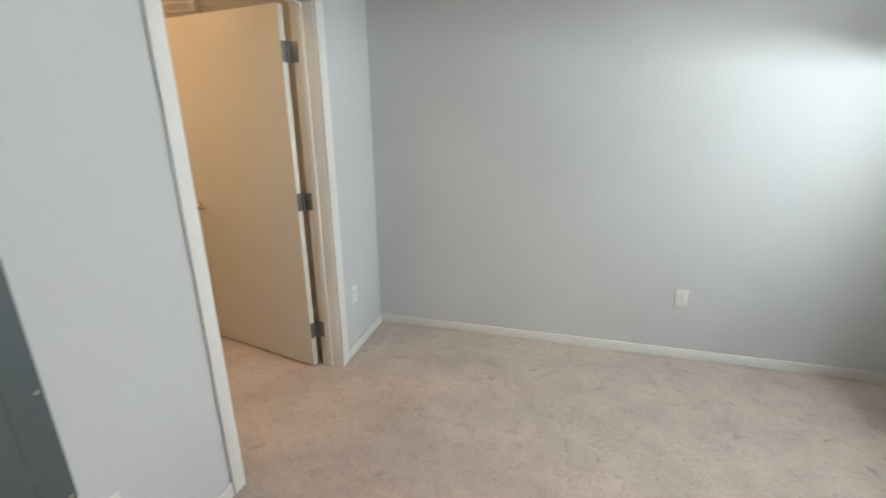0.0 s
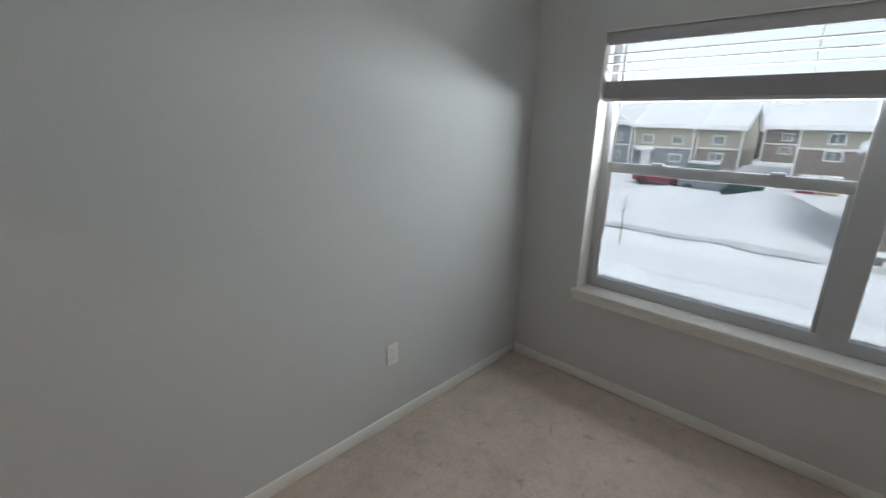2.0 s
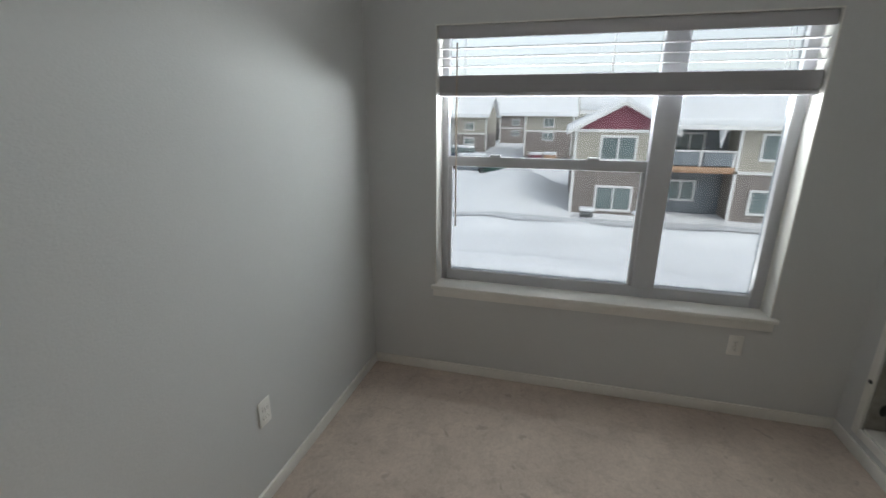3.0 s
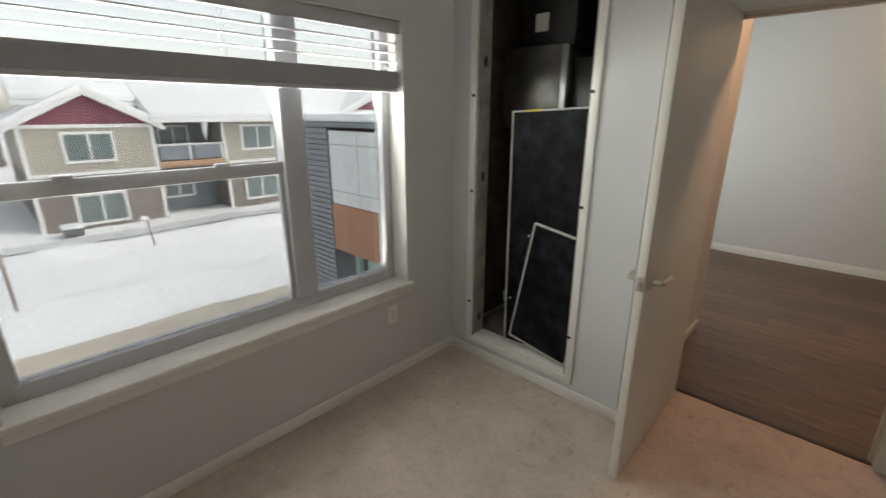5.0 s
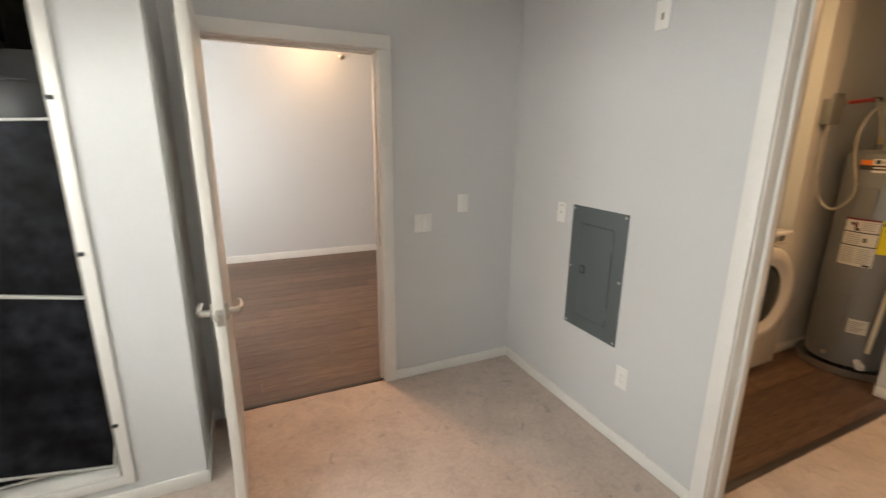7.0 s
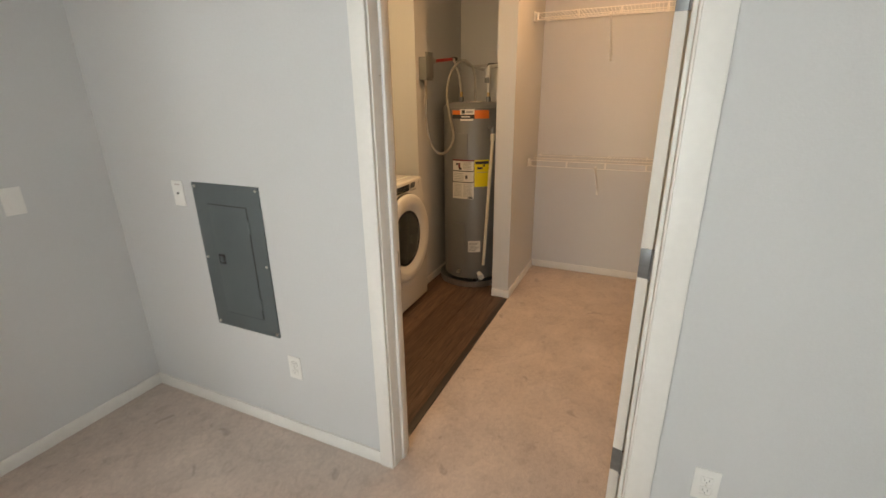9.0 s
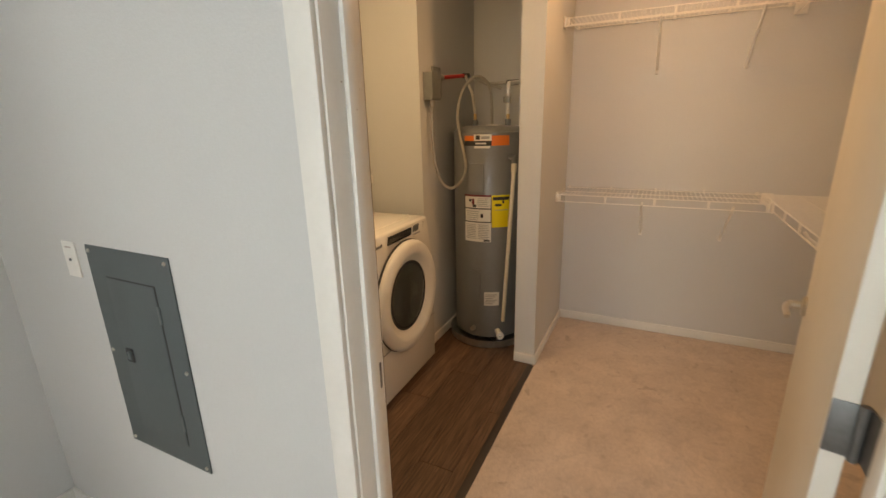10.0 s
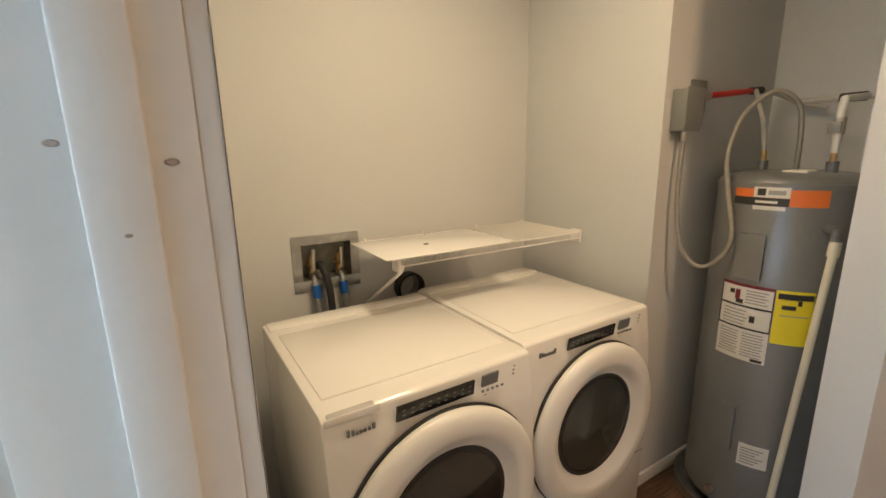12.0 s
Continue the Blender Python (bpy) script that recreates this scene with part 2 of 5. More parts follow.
wall("wall_recess", [(BX, NX0, BUMP - 0.1, BUMP, 0, H), (NX1, W, BUMP - 0.1, BUMP, 0, H), (NX0, NX1, BUMP - 0.1, BUMP, 0, NZ0),
                     (NX0, NX1, BUMP - 0.1, BUMP, NZ1, H)],
     "light grey furnace closet wall with an open access hole")
wall("wall_recess_side", [(BX, BX + 0.1, -1.02, BUMP - 0.1, 0, H)], "light grey side wall of the furnace closet")
# back wall's colour is darkened to stand in for the cavity's shade
wall("wall_furnace_back", [(BX + 0.1, W, -1.02, -0.92, 0, H)], "back wall of the furnace closet, coloured dark for shade",
     material("shade_dark_drywall", (0.11, 0.10, 0.085), 0.9, grain=0.15, grain_scale=10, stain=0.2, stain_scale=3, bump=0.002, bump_scale=60))
# laundry closet
PX, PY0, PY1 = -1.88, 1.405, 1.54      # pier beside the water heater
AX, AY = -1.80, 0.80                   # end of the machine alcove
wall("wall_closet_west", [(CW - T, CW, -T, D, 0, H)], "grey painted closet wall behind the wire shelves")
wall("wall_closet_pier", [(CW, PX, PY0, PY1, 0, H)], "grey painted pier wall beside the water heater")
wall("wall_laundry_back", [(AX, -0.755, -T, 0, 0, H), (-0.525, -T, -T, 0, 0, H), (-0.755, -0.525, -T, 0, 0, 1.065), (-0.755, -0.525, -T, 0, 1.235, H)], "beige-lit wall behind the washer and dryer")
wall("wall_alcove", [(CW, AX, -T, AY, 0, H)], "grey painted return wall beside the dryer")
# hall
wall("wall_hall_far", [(-4.0, 3.1, HALL - T, HALL, 0, H)], "light grey hall wall with a white baseboard")
wall("wall_hall_west", [(-4.0 - T, -4.0, HALL - T, -T, 0, H)], "grey hall end wall")
wall("wall_hall_east", [(3.1, 3.1 + T, HALL - T, -1.02, 0, H)], "grey hall end wall")
wall("wall_hall_north", [(-4.0, CW - T, -2 * T, -T, 0, H)], "grey hall wall")

bm = bmesh.new()
box(bm, -4.2, W + 0.2, HALL - 0.2, -1.02, H, H + 0.12)
box(bm, CW - T, W + 0.2, -1.02, D + T, H, H + 0.12)
box(bm, -4.2, CW - T, -1.02, 0, H, H + 0.12)
solid("ceiling", bm, CEIL, "white textured ceiling", "ceiling", kind="structure")
bm = bmesh.new()
box(bm, -4.2, W + 0.2, HALL - 0.2, D + T, -0.25, -0.02)
solid("floor_slab", bm, material("subfloor", (0.3, 0.28, 0.25), 0.9, grain=0.1), "bare subfloor under the carpet", "floor", kind="structure")


def carpet_sheet(name, pieces, label):
    """A carpet with a slightly uneven pile surface."""
    bm = bmesh.new()
    for x0, x1, y0, y1 in pieces:
        nx, ny = max(2, int((x1 - x0) / 0.035)), max(2, int((y1 - y0) / 0.035))
        grid = [[bm.verts.new((x0 + (x1 - x0) * i / nx, y0 + (y1 - y0) * j / ny, 0)) for j in range(ny + 1)] for i in range(nx + 1)]
        for i in range(nx):
            for j in range(ny):
                bm.faces.new((grid[i][j], grid[i + 1][j], grid[i + 1][j + 1], grid[i][j + 1]))
        for row in grid:
            for v in row:
                v.co.z = 0.0035 * noise.noise((v.co.x * 7, v.co.y * 7, 0)) + 0.002 * noise.noise((v.co.x * 22, v.co.y * 22, 3))
    return solid(name, bm, CARPET, label, "carpet", kind="structure")


SY = 1.535                              # edge between carpet and planks in the closet
carpet_sheet("floor", [(0, W, -0.02, BUMP), (0, W, BUMP, D), (-T, 0, O1 - J, D)], "beige-grey cut-pile bedroom carpet, worn and spotted")
carpet_sheet("floor_closet", [(CW, -T, SY, D)], "beige cut-pile closet carpet with brushed marks")


def plank_floor(name, x0, x1, y0, y1, label, seed):
    """Floating vinyl planks, staggered, with open joints."""
    rnd = random.Random(seed)
    base = thing(name, pose(0, 0, 0), label, "floor", kind="structure")
    wide, long = 0.18, 1.22
    whole = mesh_of("plank", cuboid(-long / 2 + 0.0008, long / 2 - 0.0008, -wide / 2 + 0.0008, wide / 2 - 0.0008, -0.012, -0.002, 0.0008, 1), PLANK)
    cut = {}
    y = y0
    while y < y1 - 0.001:
        w = min(wide, y1 - y)
        x = x0 - rnd.uniform(0.1, 1.1)
        while x < x1 - 0.001:
            a, b = max(x, x0), min(x + long, x1)
            if b - a > 0.02:
                if b - a > long - 0.001 and w > wide - 0.001:
                    me = whole
                else:
                    key = (round(b - a, 2), round(w, 3))
                    if key not in cut:
                        cut[key] = mesh_of("plank", cuboid(-(b - a) / 2 + 0.0008, (b - a) / 2 - 0.0008, -w / 2 + 0.0008, w / 2 - 0.0008, -0.012, -0.002, 0.0008, 1), PLANK)
                    me = cut[key]
                ob = new("plank", me)
                ob.parent = base
                ob.location = ((a + b) / 2, y + w / 2, 0)
            x += long
        y += wide
    return base


def trim_run(name, pieces, label, mat=TRIM, bevel=0.003, category="baseboard"):
    for p in pieces:
        solid(name, cuboid(*p, bevel), mat, label, category, kind="structure")


BH, BT = 0.066, 0.012
CAS = 0.063                             # casing width
trim_run("baseboard", [
    (0, W, D - BT, D, 0, BH), (W - BT, W, BUMP, D - BT, 0, BH), (BX, W - BT, BUMP, BUMP + BT, 0, BH),
    (BX - BT, BX, 0, BUMP + BT, 0, BH), (0, BT, O2 + CAS + 0.02, D - BT, 0, BH), (0, BT, BT, O1 - CAS - 0.008, 0, BH),
    (0, E1 - 0.079, 0, BT, 0, BH), (E2 + 0.079, BX - BT, 0, BT, 0, BH)], "white painted flat baseboard along the carpet")
trim_run("baseboard", [
    (CW, CW + BT, PY1, D, 0, BH), (CW + BT, -0.13, D - BT, D, 0, BH), (CW + BT, PX + BT, PY1, PY1 + BT, 0, BH), (PX, PX + BT, PY0, PY1, 0, BH),
    (CW, AX, AY, AY + BT, 0, BH), (CW, CW + BT, AY + BT, PY0, 0, BH)], "white closet baseboard")
trim_run("baseboard", [(-4.0, 3.1, HALL, HALL + BT, 0, 0.09), (BX - BT, BX, -1.02, -0.132, 0, BH), (E2 + 0.079, BX - BT, -T - BT, -T, 0, BH)], "white hall baseboard")


def door_frame(name, along, a0, a1, p0, p1, top, label, CAS=CAS, far=0.0):
    """Jambs, stops and casings of a doorway. along: the axis of the wall; p0, p1: the wall's two faces."""
    base = thing(name, pose(0, 0, 0), label, "door frame", kind="structure")

    def b(u0, u1, v0, v1, z0, z1, bev=0.002):
        return cuboid(u0, u1, v0, v1, z0, z1, bev) if along == "x" else cuboid(v0, v1, u0, u1, z0, z1, bev)

    part("jamb", b(a0 - J, a0, p0 - 0.001, p1 + 0.001, 0, top + J), TRIM, base)
    part("jamb", b(a1, a1 + J, p0 - 0.001, p1 + 0.001, 0, top + J), TRIM, base)
    part("head_jamb", b(a0, a1, p0 - 0.001, p1 + 0.001, top, top + J), TRIM, base)
    for v0, v1 in ((p1 + 0.001, p1 + 0.016), (p0 - 0.016, p0 - 0.001)):
        part("casing", b(a0 - 0.005 - CAS, a0 - 0.005, v0, v1, 0, top + 0.005), TRIM, base)
        part("casing", b(a1 + 0.005, a1 + 0.005 + CAS + far, v0, v1, 0, top + 0.005), TRIM, base)
        part("head_casing", b(a0 - 0.005 - CAS, a1 + 0.005 + CAS + far, v0, v1, top + 0.006, top + 0.006 + CAS), TRIM, base)
    return base


fr_closet = door_frame("trim_closet_doorway", "y", O1, O2, -T, 0, DH, "white painted closet door frame with scuffed jambs", CAS, 0.012)
for u0, u1 in ((O1, O1 + 0.012), (O2 - 0.012, O2)):
    part("door_stop", cuboid(-0.090, -0.055, u0, u1, 0, DH, 0.003), TRIM, fr_closet)
part("door_stop", cuboid(-0.090, -0.055, O1 + 0.012, O2 - 0.012, DH - 0.012, DH, 0.003), TRIM, fr_closet)
# thin brown strip along the casing's closet-side edge
part("caulk_gap", cuboid(-0.1306, -0.1299, O1 - 0.006, O1 - 0.0044, 0, DH), material("brown_casing_line", (0.24, 0.17, 0.12), 0.8, grain=0.2), fr_closet, "thin brown line along the casing")
fr_entry = door_frame("trim_entry_doorway", "x", E1, E2, -T, 0, DH, "white painted entry door frame", 0.072)
for u0, u1 in ((E1, E1 + 0.012), (E2 - 0.012, E2)):
    part("door_stop", cuboid(u0, u1, -0.075, -0.038, 0, DH, 0.003), TRIM, fr_entry)
part("door_stop", cuboid(E1 + 0.012, E2 - 0.012, -0.075, -0.038, DH - 0.012, DH, 0.003), TRIM, fr_entry)


def lever(parent, x, y, z, side, turn):
    """A rose with a lever that points along -x or +x (turn). side: +1 or -1 along y."""
    m = pose(x, y, z, -90 * side, 0, 0)
    rose = part("handle", lathe([(0, 0), (0.033, 0), (0.033, 0.006), (0.028, 0.011), (0.013, 0.013), (0.012, 0.045), (0, 0.045)], 32, m), STEEL, parent, "brushed nickel lever handle")
    arm = [(x, y + side * 0.044, z), (x + turn * 0.02, y + side * 0.05, z), (x + turn * 0.06, y + side * 0.052, z + 0.002), (x + turn * 0.115, y + side * 0.047, z - 0.002)]
    part("lever", bar(smoothed(arm, 6), [0.011] + [0.009] * 17 + [0.007], 12), STEEL, rose)


def slab_door(name, width, m, label):
    """Flush door: hinge line at the origin, leaf along +x, its thickness to +y."""
    door = thing(name, m, label, "door", kind="structure")
    part("leaf", cuboid(0.004, width, 0, 0.035, 0.014, DH - 0.004, 0.002), SLAB, door)
    for side in (1, -1):
        lever(door, width - 0.062, 0.035 if side > 0 else 0.0, 0.955, side, -1)
    part("latch_plate", cuboid(width - 0.0005, width + 0.0015, 0.006, 0.030, 0.925, 0.985, 0.0006), STEEL, door)
    part("latch_bolt", cuboid(width, width + 0.011, 0.012, 0.024, 0.946, 0.964, 0.003), STEEL, door)
    for z in (1.815, 1.045, 0.25):
        h = part("hinge", cuboid(0.0012, 0.0042, -0.002, 0.034, z - 0.05, z + 0.05, 0.001), HINGE, door, "dark nickel butt hinge")
        part("knuckle", bar([(-0.002, -0.007, z - 0.052), (-0.002, -0.007, z + 0.052)], 0.0075, 14), HINGE, h)
    return door


slab_door("door_1", 0.89, pose(E2 + 0.004, 0.02, 0, 0, 0, 91.0), "white flush entry door standing open into the room")
slab_door("door_2", 0.905, pose(-0.150, O2 - 0.016, 0, 0, 0, 168.0), "white flush closet door standing open on dark hinges")
for z in (1.815, 1.045, 0.25):
    part("hinge_leaf", cuboid(-0.146, -0.098, O2 - 0.0028, O2 + 0.001, z - 0.05, z + 0.05, 0.001), HINGE, fr_closet, "dark nickel hinge leaf")
    part("hinge_leaf", cuboid(E2 - 0.0025, E2 + 0.001, -0.032, 0.014, z - 0.05, z + 0.05, 0.001), HINGE, fr_entry, "dark nickel hinge leaf")

# ---- the window ----
win = thing("window_1", pose(0, 0, 0), "white vinyl window with a sliding sash, over a painted sill", "window", kind="structure")
FX0, FX1 = W + 0.125, W + 0.195
MY0, MY1 = 1.462, 1.580                  # mullion
for p in ((FX0, FX1, WY0, WY0 + 0.060, WZ0 + 0.001, WZ1), (FX0, FX1, WY1 - 0.045, WY1, WZ0 + 0.001, WZ1), (FX0, FX1, WY0 + 0.060, WY1 - 0.045, WZ1 - 0.045, WZ1),
          (FX0, FX1, WY0 + 0.060, WY1 - 0.045, WZ0 + 0.001, WZ0 + 0.092), (FX0 - 0.02, FX1, MY0, MY1, WZ0 + 0.092, WZ1 - 0.045)):
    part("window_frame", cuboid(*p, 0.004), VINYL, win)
MR = 1.345                              # meeting rail of the opening light
rail = part("sash_rail", cuboid(FX0 + 0.002, FX0 + 0.036, MY1, WY1 - 0.045, MR - 0.032, MR + 0.026, 0.004), VINYL, win, "meeting rail of the sash, greyed as backlit")
for y in (1.86, 2.40):
    part("sash_lock", cuboid(FX0 - 0.012, FX0 + 0.02, y - 0.03, y + 0.03, MR + 0.026, MR + 0.04, 0.005), VINYL, rail)
for p in ((FX0 + 0.006, FX0 + 0.034, WY1 - 0.067, WY1 - 0.045, WZ0 + 0.092, MR - 0.032), (FX0 + 0.006, FX0 + 0.034, MY1, MY1 + 0.022, WZ0 + 0.092, MR - 0.032)):
    part("sash_stile", cuboid(*p, 0.003), VINYL, win)
for p in ((FX0 + 0.03, FX0 + 0.034, MY1, WY1 - 0.045, WZ0 + 0.092, MR - 0.03), (FX0 + 0.046, FX0 + 0.05, MY1, WY1 - 0.045, MR + 0.02, WZ1 - 0.045),
          (FX0 + 0.038, FX0 + 0.042, WY0 + 0.060, MY0, WZ0 + 0.092, WZ1 - 0.045)):
    pane = part("pane", cuboid(*p), PANE, win)
    pane.visible_shadow = False
sill = part("window_sill", cuboid(W - 0.03, FX0, WY0 - 0.028, WY1 + 0.02, WZ0 + 0.004, WZ0 + 0.028, 0.004), TRIM, win, "white painted window stool")
part("apron", cuboid(W - 0.014, W - 0.001, WY0 - 0.015, WY1 + 0.01, WZ0 - 0.045, WZ0 + 0.003, 0.003), TRIM, win)
for p in ((W + 0.001, FX0, WY0, WY0 + 0.006, WZ0 + 0.028, WZ1), (W + 0.001, FX0, WY1 - 0.006, WY1, WZ0 + 0.028, WZ1), (W + 0.001, FX0, WY0 + 0.006, WY1 - 0.006, WZ1 - 0.006, WZ1)):
    part("reveal", cuboid(*p), TRIM, win)

blind = thing("window_blind", pose(0, 0, 0), "raised white slatted blind hanging in the window", "blind")
BY0, BY1, BXC = WY0 + 0.012, WY1 - 0.012, W + 0.055
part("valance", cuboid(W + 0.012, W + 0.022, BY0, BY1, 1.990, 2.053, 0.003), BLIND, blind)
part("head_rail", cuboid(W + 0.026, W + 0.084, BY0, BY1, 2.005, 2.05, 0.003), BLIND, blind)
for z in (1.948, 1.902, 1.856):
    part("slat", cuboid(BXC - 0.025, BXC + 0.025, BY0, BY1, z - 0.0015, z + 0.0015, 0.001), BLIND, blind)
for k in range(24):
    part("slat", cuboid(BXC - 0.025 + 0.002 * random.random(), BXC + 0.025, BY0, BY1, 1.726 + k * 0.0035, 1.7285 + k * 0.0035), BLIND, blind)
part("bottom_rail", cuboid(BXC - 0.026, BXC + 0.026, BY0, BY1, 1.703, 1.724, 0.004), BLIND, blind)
for y in (BY0 + 0.14, (BY0 + BY1) / 2, BY1 - 0.14):
    for dx in (-0.024, 0.024):
        part("ladder_cord", bar([(BXC + dx, y, 1.81), (BXC + dx, y, 2.0)], 0.0009, 6), BLIND, blind)
part("tilt_wand", bar([(W + 0.02, BY1 - 0.10, 1.97), (W + 0.018, BY1 - 0.105, 0.97)], 0.0042, 8), material("clear_wand", (0.55, 0.45, 0.38), 0.3), blind)

# ---- bedroom fixtures ----
def facing(wall_name, along, z):
    """Pose of a plate: x across, y up, z out of the wall."""
    if wall_name == "west":
        return Matrix.Translation((0, along, z)) @ Matrix(((0, 0, 1, 0), (1, 0, 0, 0), (0, 1, 0, 0), (0, 0, 0, 1)))
    if wall_name == "east":
        return Matrix.Translation((W, along, z)) @ Matrix(((0, 0, -1, 0), (-1, 0, 0, 0), (0, 1, 0, 0), (0, 0, 0, 1)))
    if wall_name == "north":
        return Matrix.Translation((along, D, z)) @ Matrix(((1, 0, 0, 0), (0, 0, -1, 0), (0, 1, 0, 0), (0, 0, 0, 1)))
    return Matrix.Translation((along, 0, z)) @ Matrix(((-1, 0, 0, 0), (0, 0, 1, 0), (0, 1, 0, 0), (0, 0, 0, 1)))


def plate_base(name, m, w, h, label, category, group=""):
    ob = thing(name, m, label, category, group)
    part("cover_plate", cuboid(-w / 2, w / 2, -h / 2, h / 2, 0.0, 0.006, 0.003), PLATE, ob)
    return ob


SLOT = material("grey_outlet_slot", (0.22, 0.21, 0.20), 0.6, grain=0.05)


def outlet(m, label):
    ob = plate_base("wall_outlet", m, 0.072, 0.117, label, "outlet", "wall outlets")
    for s in (1, -1):
        face = part("receptacle", cuboid(-0.017, 0.017, s * 0.0195 - 0.014, s * 0.0195 + 0.014, 0.005, 0.0085, 0.004), PLATE, ob)
        for x in (-0.0065, 0.0065):
            part("slot", cuboid(x - 0.001, x + 0.001, s * 0.0195 - 0.001, s * 0.0195 + 0.007, 0.0083, 0.0088), SLOT, face)
        part("ground_hole", lathe([(0, 0.0083), (0.0022, 0.0083), (0.0022, 0.0088), (0, 0.0088)], 12, pose(0, s * 0.0195 - 0.007, 0)), SLOT, face)
    part("screw", lathe([(0, 0.006), (0.003, 0.006), (0.0025, 0.0075), (0, 0.0075)], 14), STEEL, ob)


outlet(facing("north", 2.023, 0.413), "white duplex outlet low on the plain grey wall")
outlet(facing("west", 2.722, 0.397), "white duplex outlet beside the closet door frame")
outlet(facing("east", 1.042, 0.422), "white duplex outlet under the window sill")
outlet(facing("west", 1.067, 0.382), "white duplex outlet under the grey electrical panel")

ob = plate_base("light_switch", facing("south", 0.671, 1.052), 0.118, 0.117, "white two-gang rocker switch beside the entry door", "switch")
for x in (-0.023, 0.023):
    part("rocker", rounded(cuboid(x - 0.0165, x + 0.0165, -0.033, 0.033, 0.005, 0.009), 0.003), PLATE, ob)
ob = plate_base("wall_control", facing("south", 0.393, 1.163), 0.074, 0.117, "white single wall control plate near the corner", "switch")
part("rocker", cuboid(-0.0165, 0.0165, -0.033, 0.033, 0.005, 0.009, 0.003), PLATE, ob)
ob = plate_base("cable_plate", facing("west", 0.509, 1.16), 0.072, 0.117, "white cable plate with a small centre jack", "wall plate")
part("jack", lathe([(0, 0.005), (0.005, 0.005), (0.0045, 0.010), (0.002, 0.010), (0, 0.008)], 14), HINGE, ob)
part("caption", cuboid(-0.018, 0.018, 0.038, 0.043, 0.0055, 0.0064), material("faded_print", (0.5, 0.42, 0.4), 0.6), ob)
ob = plate_base("high_plate", facing("west", 1.055, 2.085), 0.072, 0.117, "white plate with a jack high on the wall", "wall plate")
part("jack", cuboid(-0.006, 0.006, -0.02, 0.008, 0.005, 0.008, 0.002), material("tan_jack", (0.35, 0.28, 0.22), 0.5), ob)

# flush electrical panel: cover with a door, latch and six screws
pan = thing("electrical_panel", facing("west", 0.806, 0.870), "dark grey flush electrical panel cover with a hinged door", "electrical panel")
part("cover", cuboid(-0.198, 0.198, -0.349, 0.349, 0.0005, 0.006, 0.002), PANELGREY, pan)
part("door_gap", cuboid(-0.117, 0.117, -0.272, 0.258, 0.0055, 0.0068, 0.0004), DARKSLOT, pan)
pdoor = part("panel_door", cuboid(-0.114, 0.114, -0.269, 0.255, 0.006, 0.0095, 0.002), PANELGREY, pan, "dark grey panel door")
for z in (0.17, -0.19):
    part("hinge_tab", cuboid(0.110, 0.122, z - 0.028, z + 0.028, 0.006, 0.0105, 0.002), PANELGREY, pdoor)
part("latch_recess", cuboid(-0.098, -0.062, -0.02, 0.026, 0.009, 0.0105, 0.003), DARKSLOT, pdoor)
part("latch", cuboid(-0.090, -0.072, -0.012, 0.016, 0.010, 0.0145, 0.004), PANELGREY, pdoor)
for x in (-0.181, 0.181):
    for y in (-0.332, 0.0, 0.332):
        part("screw", lathe([(0, 0.006), (0.0065, 0.006), (0.005, 0.009), (0, 0.0098)], 16, pose(x, y, 0)), STEEL, pan, "bright screw")

# strike plates and old marks on the jambs
solid("strike_plate", cuboid(E1 - 0.0005, E1 + 0.0012, -0.037, -0.012, 0.925, 0.985, 0.0005), STEEL, "small nickel strike plate on the entry jamb", "strike plate")
ob = solid("strike_plate", cuboid(-0.112, -0.080, O1 - 0.0005, O1 + 0.0014, 0.915, 0.985, 0.0005), HINGE, "worn nickel strike plate on the closet jamb", "strike plate")
part("strike_hole", cuboid(-0.102, -0.088, O1 + 0.001, O1 + 0.0018, 0.935, 0.965), DARKSLOT, ob)
SCUFF = material("grey_scuff", (0.42, 0.36, 0.30), 0.7, grain=0.3, grain_scale=120)
for x, y, z, r in ((-0.100, O1 + 0.0008, 1.616, 0.0028), (-0.0465, O1 + 0.0008, 1.627, 0.0026), (-0.074, O1 + 0.0128, 1.576, 0.0014)):
    m = pose(x, y, z, 90, 0, 0) @ Matrix.Diagonal((1.5, 0.8, 1, 1))
    solid("paint_chip", lathe([(0, 0.0), (r, 0.0), (r * 0.7, -0.0012), (0, -0.0008)], 10, m), SCUFF, "small chipped dent in the white door jamb", "paint chip", "chips in the jamb")

# wall-mounted sprinkler head in the hall
sp = thing("sprinkler_head", pose(0.39, HALL, 2.56, -90, 0, 0), "chrome side-wall sprinkler head high in the hall", "sprinkler")
part("escutcheon", lathe([(0, 0), (0.045, 0), (0.042, 0.006), (0.02, 0.016), (0.016, 0.03), (0, 0.03)], 28), STEEL, sp)
part("body", lathe([(0, 0.03), (0.013, 0.03), (0.013, 0.075), (0.006, 0.085), (0.006, 0.11), (0, 0.11)], 16), STEEL, sp)
part("deflector", cuboid(-0.02, 0.02, -0.012, 0.02, 0.108, 0.112, 0.002), STEEL, sp)

# threshold strips
solid("threshold_strip", cuboid(E1 - 0.003, E2 + 0.003, -0.052, -0.018, -0.004, 0.006, 0.003), STRIP, "dark transition strip under the entry door", "threshold")
solid("carpet_edge_strip", cuboid(PX + 0.03, -T - 0.018, SY - 0.028, SY + 0.012, -0.004, 0.006, 0.003), STRIP, "dark transition strip between planks and carpet", "threshold")

